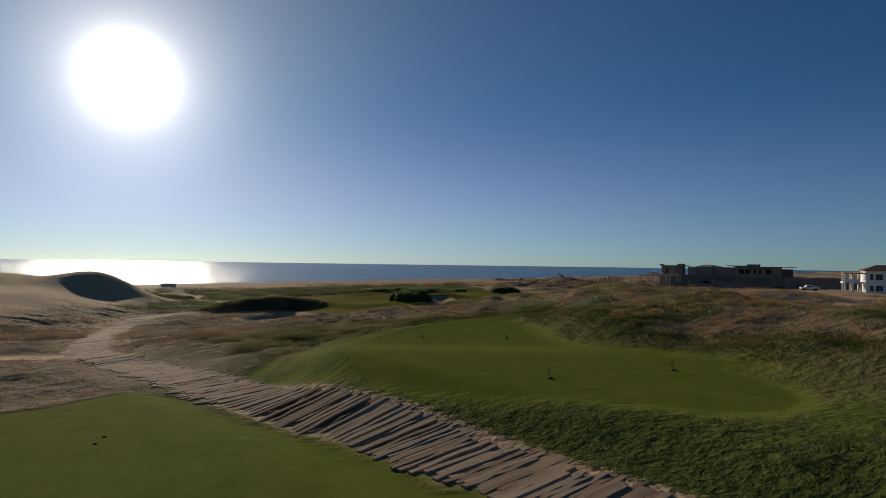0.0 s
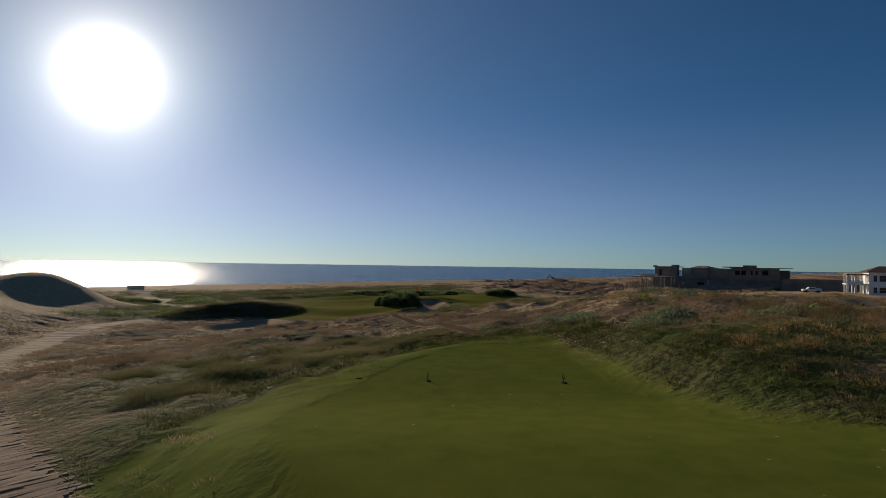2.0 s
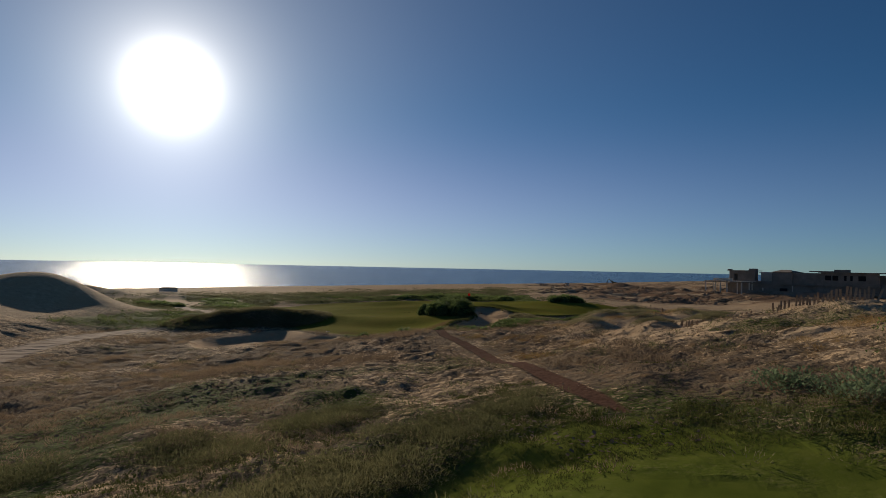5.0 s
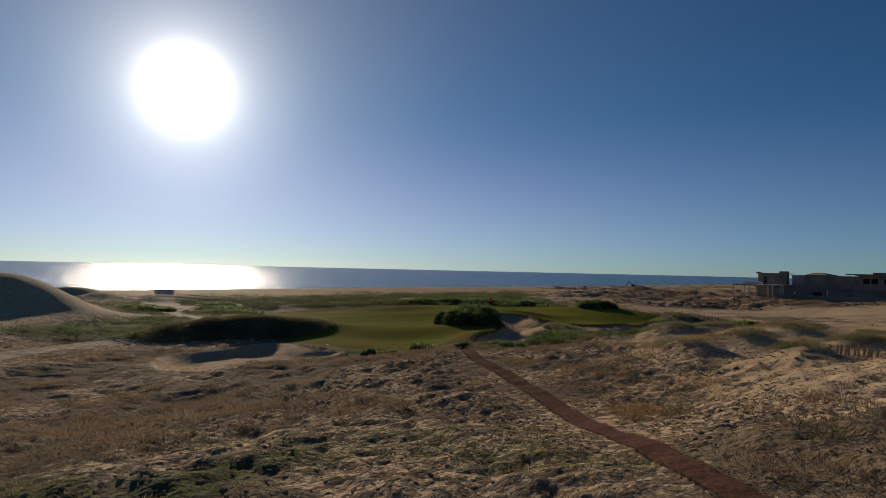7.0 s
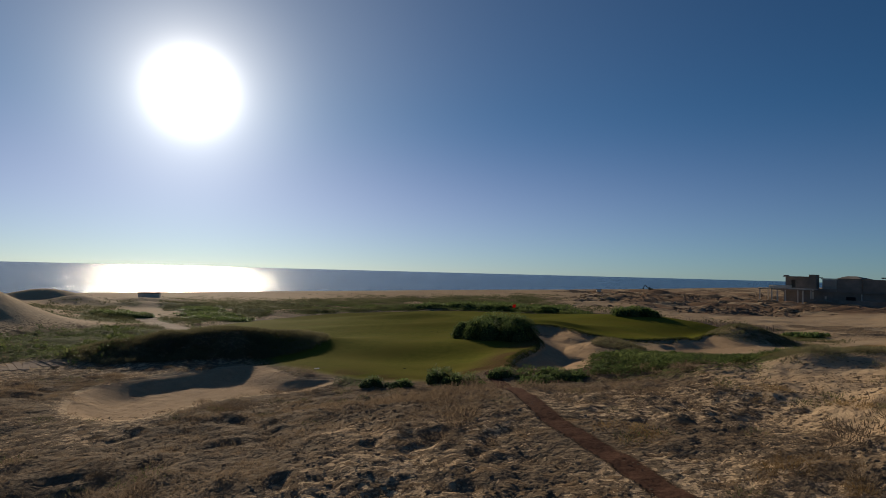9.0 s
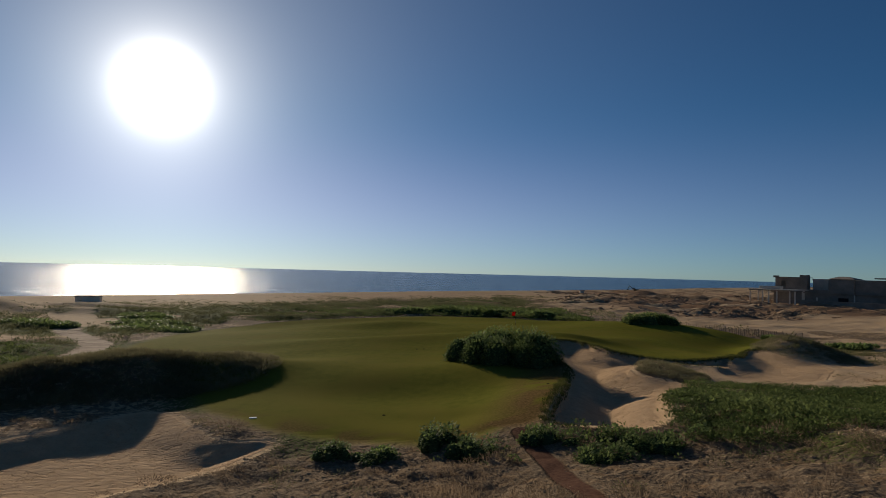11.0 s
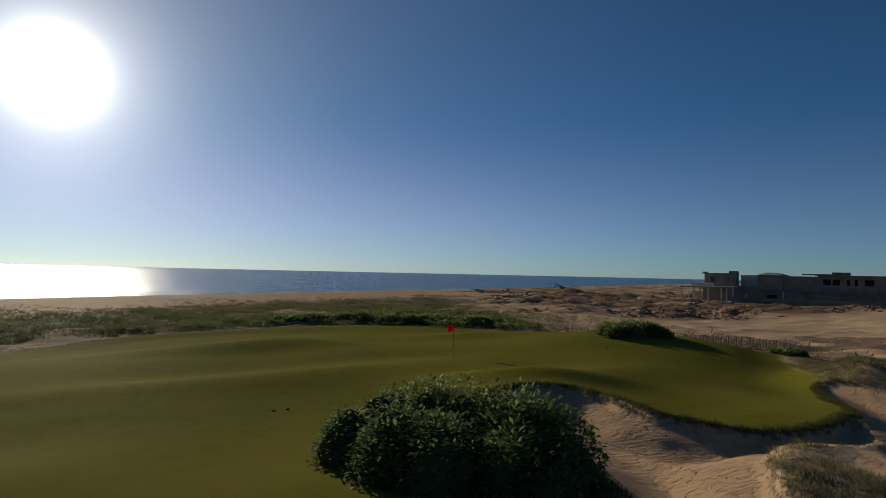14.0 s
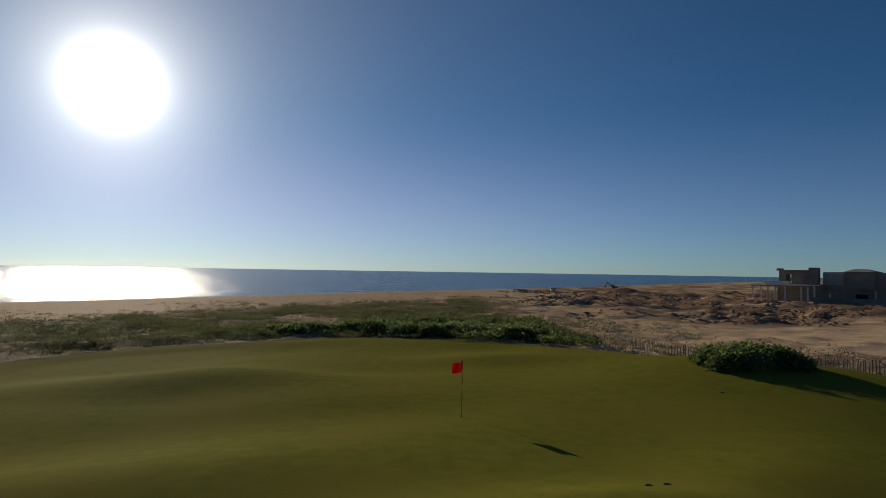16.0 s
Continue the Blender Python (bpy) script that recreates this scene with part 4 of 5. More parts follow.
scatter("sage_patches", 114, 5000, (0, 15, 28, 48), lambda x, y, m: (0.9 * near(SAGES, x, y) * free(m, 0.5), 0.7 + 0.5 * near(SAGES, x, y)), FINE, (0.8, 1.3), SAGE_M, "grey-green leafy patches on the sandy slope", "ground cover")
scatter("rough_turf", 115, 26000, (-13, 16, 6, 42), rough_chance, ROUGHS, (0.7, 1.4), ROUGH_M, "low rough turf on the banks of the tee", "rough grass")
scatter("tee_scrub", 123, 17000, (-14, 9, 33.5, 48), lambda x, y, m: (step(0.36, 0.52, fbm(x, y, 2.6, 3, 141)) * free(m, 0.2) * step(9, 6, x) * step(-8, -4, inside(APRON, x, y)), 0.8 + 0.5 * step(0.45, 0.65, fbm(x, y, 3.4, 3, 142))), ROUGHS, (0.4, 0.8), ROUGH_M, "low olive scrub and creepers beyond the tee", "scrub")
scatter("ground_cover", 103, 60000, (-58, 36, 15, 184), cover_chance, LEAFY, (0.6, 1.1), GREEN_M, "fresh green leafy ground cover on the sand", "ground cover")
scatter("leafy_bank", 107, 15000, (-4, 22, 76, 97), lambda x, y, m: (step(0.1, -0.5, m["lawn"]) * step(1.0, 0.8, np.hypot((x - 8) / 10.5, (y - 86) / 8.8) + 0.5 * (fbm(x, y, 4, 3, 23) - 0.5)) * step(0.1, -0.25, m["bunk"]) * step(1.0, 1.6, m["trail"]), 0.9 + 0.5 * step(0.4, 0.6, fbm(x, y, 2, 2, 24))), BANK, (0.6, 1.1), GREEN_M, "thick green leafy bank in front of the bunkers", "ground cover")
scatter("long_grass", 104, 11000, (-38, -14, 84, 101), tall_chance, TALL, (0.7, 1.1), TALL_M, "long dark grass on the mound above the bunker", "long grass")
scatter("bunker_grass", 108, 15000, (1, 27, 90, 121), tall_chance, TALL, (0.5, 0.9), TALL_M, "long dark grass on the mounds beside the bunkers", "long grass")
scatter("verge_scrub", 117, 4800, (16, 36, 108, 136), verge_chance, OLIVE, (0.6, 1.2), OLIVE_M, "low brown-green scrub on the hump beside the green", "scrub")
scatter("fringe_grass", 105, 9000, (-20, 18, 4, 108), fringe_chance, SHORT, (0.6, 1.1), ROUGH_M, "short rough grass round the tees and bunker lips", "rough grass")
SPECK = []
for _ in range(4):
    ring = [(math.cos(k * 0.785) * (0.6 + 0.5 * RNG.rand()), math.sin(k * 0.785) * (0.5 + 0.4 * RNG.rand()), 0.0) for k in range(8)]
    SPECK.append((np.array([(0, 0, 0.08)] + ring), np.array([(0, k + 1, (k + 1) % 8 + 1) for k in range(8)])))
DIVOT_M = plain("divot_sand", (0.30, 0.24, 0.13), 1.0, spec=0.0, vary=0.25, scale=8)
scatter("divots", 118, 900, (-4, 9, 11.5, 34), lambda x, y, m: (step(0.4, 0.9, inside(TEE, x, y)) * (0.04 + 0.5 * near(((4.6, 16.4, 2.6), (1.2, 24.0, 2.0), (0.5, 30, 1.5)), x, y)), 1.0), SPECK, (0.02, 0.055), DIVOT_M,
        "small sandy divot scars in the tee turf", "divots")
LIPS = [tuft_shape(RNG, 14, 0.14, 0.13, 0.010, 0.10) for _ in range(4)]
scatter("lip_grass", 119, 60000, (-6, 20, 82, 116), lambda x, y, m: (step(-0.55, -0.3, m["bunk"]) * step(0.16, 0.0, m["bunk"]) * step(-2.5, -0.5, m["fair"]), 1.0), LIPS, (0.7, 1.2), ROUGH_M, "ragged grass hanging over the bunker lips", "rough grass")
CLODS = []
for _ in range(5):
    ring = [(math.cos(k * 0.898) * (0.7 + 0.5 * RNG.rand()), math.sin(k * 0.898) * (0.7 + 0.5 * RNG.rand()), -0.05) for k in range(7)]
    cap = [(x * 0.55 + 0.1 * RNG.normal(), y * 0.55 + 0.1 * RNG.normal(), 0.24 + 0.12 * RNG.rand()) for x, y, z in ring]
    top = [(0.0, 0.0, 0.32 + 0.12 * RNG.rand())]
    f = []
    for k in range(7):
        q = (k + 1) % 7
        f += [(k, q, 7 + q), (k, 7 + q, 7 + k), (7 + k, 7 + q, 14)]
    CLODS.append((np.array(ring + cap + top), np.array(f)))
CLOD_M = leaf_material("sandy_clod", (0.17, 0.122, 0.08), (0.26, 0.19, 0.12), (0.36, 0.265, 0.17), 0.1)
scatter("sand_clods", 120, 28000, (-20, 18, 44, 83), lambda x, y, m: (free(m) * (0.12 + 0.75 * step(0.42, 0.60, fbm(x, y, 4.5, 3, 121)) * (1 - 0.75 * step(4, 8, x))) * step(-20, -13, x), 0.7 + 0.6 * fbm(x, y, 2, 2, 122)), CLODS, (0.03, 0.095), CLOD_M,
        "trodden sandy clods and dead matted plants between footprints", "clods")
SPOIL_M = leaf_material("spoil_clod", (0.16, 0.10, 0.062), (0.28, 0.185, 0.115), (0.42, 0.30, 0.19), 0.05)
scatter("spoil_clods", 121, 12000, (20, 170, 186, 330), lambda x, y, m: (step(182, 196, y - 0.25 * x) * step(0.40, 0.58, fbm(x, y, 9, 4, 131)) * step(30, -30, shore(x, y)), 0.5 + 1.2 * fbm(x, y, 6, 2, 132) ** 2), CLODS, (0.3, 0.95), SPOIL_M,
        "broken earth and sand clods on the building ground", "clods")
CHIPS = []
for _ in range(4):
    v, f = [], []
    for k in range(12):
        a, r = RNG.rand() * 6.283, 0.6 * math.sqrt(RNG.rand())
        leaf_at(v, f, np.array([r * math.cos(a), r * math.sin(a), 0.025]), RNG.rand() * 6.283, RNG.normal() * 0.3, 0.05 + 0.10 * RNG.rand())
    CHIPS.append((np.array(v), np.array(f)))
scatter("leaf_litter", 109, 4000, (-24, 24, 36, 84), lambda x, y, m: (step(0.32, 0.5, fbm(x, y, 5, 3, 81)) * step(0.3, -0.4, m["bunk"]) * step(-1.0, -2.0, m["lawn"]) * step(0.4, 0.8, m["trail"]), 1.0), CHIPS, (0.7, 1.2), LITTER_M,
        "dead twigs and leaf litter strewn on the sand", "leaf litter")
scatter("beach_scrub", 106, 45000, (-85, 40, 112, 270), lambda x, y, m: (np.clip(0.25 * step(0.45, 0.6, fbm(x, y, 14, 3, 71)) + weed_at(x, y, m) * 0.9, 0, 1) * step(-4, -38, shore(x, y)) * step(-1.0, -3, m["fair"]) * step(40, 10, x) * step(1.5, 2.2, m["path"]), 1.15),
        FARS, (0.9, 1.7), BEACH_M, "sparse low scrub on the back of the beach", "scrub")


scatter("coast_cover", 116, 11000, (-48, 12, 148, 186), lambda x, y, m: (step(-1.5, -3.5, m["fair"]) * step(-25, -45, shore(x, y)) * step(0.34, 0.5, fbm(x, y, 8, 3, 119)) * (0.06 + 0.94 * step(-32, -12, x)), 1.5 + step(-22, -8, x)), LEAFY, (0.8, 1.3), GREEN_M,
        "low green creeping growth between the green and the beach", "ground cover")


def shrub(x, y, rx, ry, tall, leaves, leaf, seed, label, group="", turn=0.0):
    rng = np.random.RandomState(seed)
    root = thing("shrub", pose(x, y, h1(x, y) - 0.05), label, "shrub", group)
    lumps = []
    for k in range(22 if rx > 3 else 9):
        a, r = rng.rand() * 6.283, math.sqrt(rng.rand()) * 0.78
        s = 0.30 + 0.26 * rng.rand()
        u, w = rx * r * math.cos(a), ry * r * math.sin(a)
        s = s * min(rx, ry)
        lumps.append((u * math.cos(turn) - w * math.sin(turn), u * math.sin(turn) + w * math.cos(turn), s, s, tall * (1.0 - 0.55 * r * r) * (0.78 + 0.25 * rng.rand())))
    v, f, sh = [], [], []
    lowland = h1(x, y)
    for k in range(leaves):
        lx, ly, sx, sy, sz = lumps[rng.randint(len(lumps))]
        a, e = rng.rand() * 6.283, math.asin(rng.rand())
        r = 0.80 + 0.26 * rng.rand() ** 1.5
        p = np.array([lx + sx * r * math.cos(a) * math.cos(e), ly + sy * r * math.sin(a) * math.cos(e), sz * r * math.sin(e) + 0.06])
        leaf_at(v, f, p, a + rng.normal() * 0.9, rng.normal() * 0.45 + 0.35, leaf * (0.6 + 0.7 * rng.rand()))
        # tone rises with height: the lit top of the shrub put into leaf colour
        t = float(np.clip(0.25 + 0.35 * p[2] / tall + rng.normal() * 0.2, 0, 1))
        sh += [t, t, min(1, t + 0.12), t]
    v, f = np.array(v), np.array(f)
    wx, wy = v[:, 0] + x, v[:, 1] + y
    v[:, 2] += lie(wx, wy) - lowland
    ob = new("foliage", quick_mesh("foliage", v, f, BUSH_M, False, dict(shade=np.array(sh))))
    ob.parent = root
    # solid dark lumps stand in for the shade deep in the foliage
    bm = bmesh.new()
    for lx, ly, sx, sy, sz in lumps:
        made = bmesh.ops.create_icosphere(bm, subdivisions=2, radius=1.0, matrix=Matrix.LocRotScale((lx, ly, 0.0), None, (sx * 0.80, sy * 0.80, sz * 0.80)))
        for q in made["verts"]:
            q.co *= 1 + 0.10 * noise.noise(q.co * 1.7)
    part("inner_growth", bm, INNER_M, root, "dark core standing in for the shade among the leaves")
    for k in range(3):
        a = rng.rand() * 6.283
        part("stem", tube(0.03, 0.012, tall * 0.85, 6, None, pose(0.1 * math.cos(a) * rx, 0.1 * math.sin(a) * ry, 0, 0, 25 * rng.rand(), math.degrees(a))), STEM_M, root)
    return root


# darker than the leaves: shade inside the shrubs put into the colour
INNER_M = plain("inner_shade", (0.050, 0.068, 0.028), 1.0, spec=0.0, vary=0.4, scale=6)
shrub(-5.5, 99.4, 5.3, 2.7, 2.2, 22000, 0.17, 11, "large dense dark green shrub between turf and bunker", "", -0.82)
shrub(-3.4, 96.6, 1.0, 1.3, 0.6, 1600, 0.17, 12, "low dark green shrub at the bunker's edge")
shrub(13.6, 131.6, 4.3, 2.6, 1.35, 8000, 0.24, 13, "rounded dark green shrub behind the green")
shrub(-12.6, 81.6, 0.75, 0.7, 0.65, 700, 0.13, 14, "small round green shrub at the turf's front edge", "small shrubs at the fairway")
shrub(-11.0, 81.3, 0.9, 0.8, 0.5, 700, 0.13, 15, "small flat green shrub at the turf's front edge", "small shrubs at the fairway")
shrub(-9.1, 82.6, 1.0, 0.9, 0.95, 1100, 0.13, 16, "small tall green shrub at the turf's front edge", "small shrubs at the fairway")
shrub(-7.6, 81.4, 1.2, 0.9, 0.7, 1000, 0.13, 17, "small spreading green shrub at the trail's end", "small shrubs at the fairway")
shrub(-5.0, 81.6, 1.3, 0.91, 0.5, 1300, 0.11, 70, "spreading dark green shrub before the bunker", "low shrubs before the bunker")
shrub(-2.6, 80.9, 1.4, 0.98, 0.52, 1300, 0.11, 71, "spreading dark green shrub before the bunker", "low shrubs before the bunker")
shrub(-0.6, 80.6, 1.3, 0.91, 0.5, 1300, 0.11, 72, "spreading dark green shrub before the bunker", "low shrubs before the bunker")
shrub(-3.6, 79.6, 1.2, 0.84, 0.42, 1300, 0.11, 73, "spreading dark green shrub before the bunker", "low shrubs before the bunker")
shrub(-24.4, 98.6, 0.35, 0.3, 0.5, 160, 0.12, 18, "little leafy sapling on the grass mound")
for k, (bx, by, br, bh) in enumerate(((-2, 163.5, 5.0, 1.3), (-10, 165.5, 5.5, 1.2), (-18, 166, 5.5, 0.8), (5, 160, 3.2, 0.9), (-6, 164, 4.5, 1.1), (30, 133, 2.6, 0.45), (34, 126, 3.4, 0.5))):
    shrub(bx, by, br, br * 0.6, bh * 1.35, 3600, 0.34, 30 + k, "spreading green coastal shrub behind the putting green", "coastal shrubs")
for k, (bx, by, br, bh) in enumerate(((-47, 132, 6, 0.8), (-52, 140, 6, 0.8), (-60, 130, 5, 0.8), (-57, 148, 5, 0.7))):
    shrub(bx, by, br, br * 0.7, bh, 4200, 0.32, 50 + k, "low wide scrub bush on the dune flat by the boards", "dune bushes")


# ---- golf things ----
def flagstick(x, y):
    root = thing("flagstick", pose(x, y, h1(x, y)), "banded golf flagstick with a small red flag", "flagstick")
    for k in range(7):
        part("pole_band", tube(0.0125, 0.0125, 0.31, 10, None, pose(0, 0, k * 0.31)), BLACK_M if k in (2, 4) else CREAM_M if k < 6 else BLACK_M, root, "black band" if k in (2, 4, 6) else "pale band")
    bm = bmesh.new()
    n = 9
    grid = [[bm.verts.new((-0.013 - 0.38 * i / n, 0.05 * math.sin(i * 1.1 + j * 0.4) * i / n, 1.70 + 0.40 * j / 6 - 0.07 * i / n)) for j in range(7)] for i in range(n + 1)]
    for i in range(n):
        for j in range(6):
            bm.faces.new((grid[i][j], grid[i + 1][j], grid[i + 1][j + 1], grid[i][j + 1]))
    bmesh.ops.solidify(bm, geom=bm.faces[:], thickness=0.004)
    part("flag", bm, RED_M, root, "red square cloth flag")
    # no hole is cut: a flat black disc paints its shade
    cup = bmesh.new()
    bmesh.ops.create_cone(cup, cap_ends=True, segments=20, radius1=0.054, radius2=0.054, depth=0.012, matrix=Matrix.Translation((0, 0, 0.004)))
    part("cup", cup, BLACK_M, root, "black disc standing in for the shaded hole cup")
    return root


CREAM_M = plain("pale_paint", (0.20, 0.19, 0.10), 0.6, vary=0.1)
flagstick(-2.8, 121.3)


def tee_marker():
    root = thing("tee_marker", Matrix(), "little tee marker, pale stone foot with a dark upright", "tee marker", "tee markers")
    bm = box(-0.085, 0.085, -0.05, 0.05, -0.02, 0.085, 0.025)
    for q in bm.verts:
        q.co *= 1 + 0.16 * noise.noise(q.co * 14)
    part("foot", bm, STONE_M, root, "pale stone foot")
    part("block", box(0.06, 0.16, -0.045, 0.045, -0.02, 0.06, 0.018), BLACK_M, root, "dark block beside the foot")
    part("stem", tube(0.013, 0.011, 0.2, 8, None, pose(0, 0, 0.07)), METAL_M, root)
    bm = bmesh.new()
    ring = 16
    for k in range(ring):
        a = 6.283 * k / ring
        tube(0.009, 0.009, 0.055, 6, bm, pose(0.048 * math.cos(a), 0, 0.285 + 0.085 * math.sin(a), 0, 90 - math.degrees(math.atan2(0.085 * math.cos(a), -0.048 * math.sin(a))), 0))
    part("loop", bm, METAL_M, root, "upright oval loop")
    return root


first = tee_marker()
first.matrix_world = pose(2.7, 14.55, h1(2.7, 14.55), 0, 0, 20)
first.scale = (0.62, 0.62, 0.62)
for mx, my, mr in ((6.35, 15.95, 15), (2.95, 26.4, -30), (-0.92, 26.5, 60)):
    copy_thing(first, pose(mx, my, h1(mx, my), 0, 0, mr))


def disc(name, x, y, r, material, label, category, group=""):
    bm = bmesh.new()
    bmesh.ops.create_cone(bm, cap_ends=True, segments=18, radius1=r, radius2=r * 0.9, depth=0.05)
    bmesh.ops.bevel(bm, geom=bm.edges[:], offset=0.006, segments=1, affect="EDGES")
    ob = part(name, bm, material)
    ob.matrix_world = pose(x, y, h1(x, y) - 0.012)
    return tagged(ob, label, category, group)


for k, (sx, sy, sr) in enumerate(((-11.9, 107.5, 0.13), (-11.35, 107.7, 0.13), (1.0, 112.2, 0.13), (1.55, 112.5, 0.13), (-11.7, 87.7, 0.11), (-2.9, 26.8, 0.12), (-7.0, 12.1, 0.06), (-6.9, 11.6, 0.06), (-3.7, 90.4, 0.1), (9.5, 125.5, 0.12))):
    disc("sprinkler_cover", sx, sy, sr * 0.8, RUBBER_M, "round black sprinkler cover flush in the turf", "sprinkler", "sprinkler covers")
plate = part("yardage_plate", box(-0.17, 0.17, -0.08, 0.08, -0.02, 0.025, 0.008), WHITE_M)
plate.matrix_world = pose(-17.5, 86.6, h1(-17.5, 86.6) + 0.01, 0, 0, 15)
tagged(plate, "flat white marker plate lying on the turf", "marker plate")
plate2 = part("yardage_plate", box(-0.1, 0.1, -0.05, 0.05, -0.02, 0.02, 0.008), WHITE_M)
plate2.matrix_world = pose(-5.6, 27.4, h1(-5.6, 27.4) + 0.02, 0, 0, 35)
tagged(plate2, "small white marker plate beside the tee", "marker plate")


def bunker_rake(x, y, turn):
    root = thing("bunker_rake", pose(x, y, h1(x, y) + 0.04, 0, 0, turn), "wooden bunker rake lying in the sand", "rake")
    part("handle", tube(0.014, 0.014, 1.5, 8, None, pose(0, 0, 0, 0, 90, 0)), TIMBER_M, root)
    bar = part("head", box(-0.03, 0.03, -0.3, 0.3, -0.02, 0.03, 0.008), BLACK_M, root, "dark toothed head")
    for k in range(9):
        part("tooth", box(-0.012, 0.012, -0.27 + k * 0.066, -0.25 + k * 0.066, -0.09, -0.02), BLACK_M, bar)


bunker_rake(-1.2, 104.0, -35)


# ---- sand fences ----
def sand_fence(name, line, gap, tall, lean, label, seed):
    rng = np.random.RandomState(seed)
    pts = smooth_line(line, 6)
    root = thing(name, pose(pts[0][0], pts[0][1], h1(*pts[0])), label, "fence")
    base = Vector(root.matrix_world.translation)
    me = bpy.data.meshes.new("slat")
    bm = box(-0.045, 0.045, -0.011, 0.011, -0.25, 1.0, 0.006)
    bm.to_mesh(me)
    bm.free()
    me.materials.append(SLAT_M)
    wire = bmesh.new()
    s, last = 0.0, None
    for a, b in zip(pts, pts[1:]):
        length = math.hypot(b[0] - a[0], b[1] - a[1])
        while s < length:
            x, y = a[0] + (b[0] - a[0]) * s / length, a[1] + (b[1] - a[1]) * s / length
            s += gap * (0.8 + 0.4 * rng.rand())
            if rng.rand() < 0.07:
                continue
            p = Vector((x, y, h1(x, y))) - base
            ob = new("slat", me)
            ob.parent = root
            ob.matrix_basis = Matrix.Translation(p) @ pose(0, 0, 0, rng.normal() * lean, lean * 0.6 + rng.normal() * lean, math.degrees(math.atan2(b[1] - a[1], b[0] - a[0]))) @ Matrix.Diagonal((1, 1, tall * (0.75 + 0.4 * rng.rand()), 1))
            here = p + Vector((0, 0, tall * 0.55))
            if last is not None and (here - last).length < 1.2:
                d = here - last
                tube(0.006, 0.006, d.length, 5, wire, Matrix.Translation(last) @ d.to_track_quat("Z", "Y").to_matrix().to_4x4())
            last = here
        s -= length
    part("wire", wire, METAL_M, root, "thin rusty binding wire")
    return root


sand_fence("sand_fence", [(10.2, 61.1), (11.4, 59.4), (12.9, 57.3)], 0.15, 0.50, 7, "leaning grey slat fence half sunk in sand", 6)
sand_fence("sand_fence", [(13.2, 55.8), (14.6, 54.2), (16.3, 52.8)], 0.17, 0.58, 6, "weathered wooden slat fence along the sandy crest", 5)
sand_fence("sand_fence", [(17.2, 52.8), (19, 53.2), (22, 55), (27, 58)], 0.7, 0.42, 10, "sparse broken slats of a fence behind the crest", 5)
sand_fence("sand_fence", [(4, 176), (9.5, 167), (12.2, 161), (15, 155), (17.8, 149.6), (24.3, 142.0), (30, 141.5), (36, 138)], 0.27, 0.95, 4, "low wooden slat fence between turf and building ground", 7)
stake = part("marker_stake", box(-0.06, 0.06, -0.05, 0.05, -0.3, 0.95, 0.01), TIMBER_M)
stake.matrix_world = pose(15.2, 80, h1(15.2, 80), 4, 6, 20)
tagged(stake, "short dark wooden stake in the sand", "stake")


# ---- buildings ----
def block(name, parent, *dims, m=None, label=""):
    return part(name, box(*dims, 0.03), m or CONCRETE_M, parent, label)


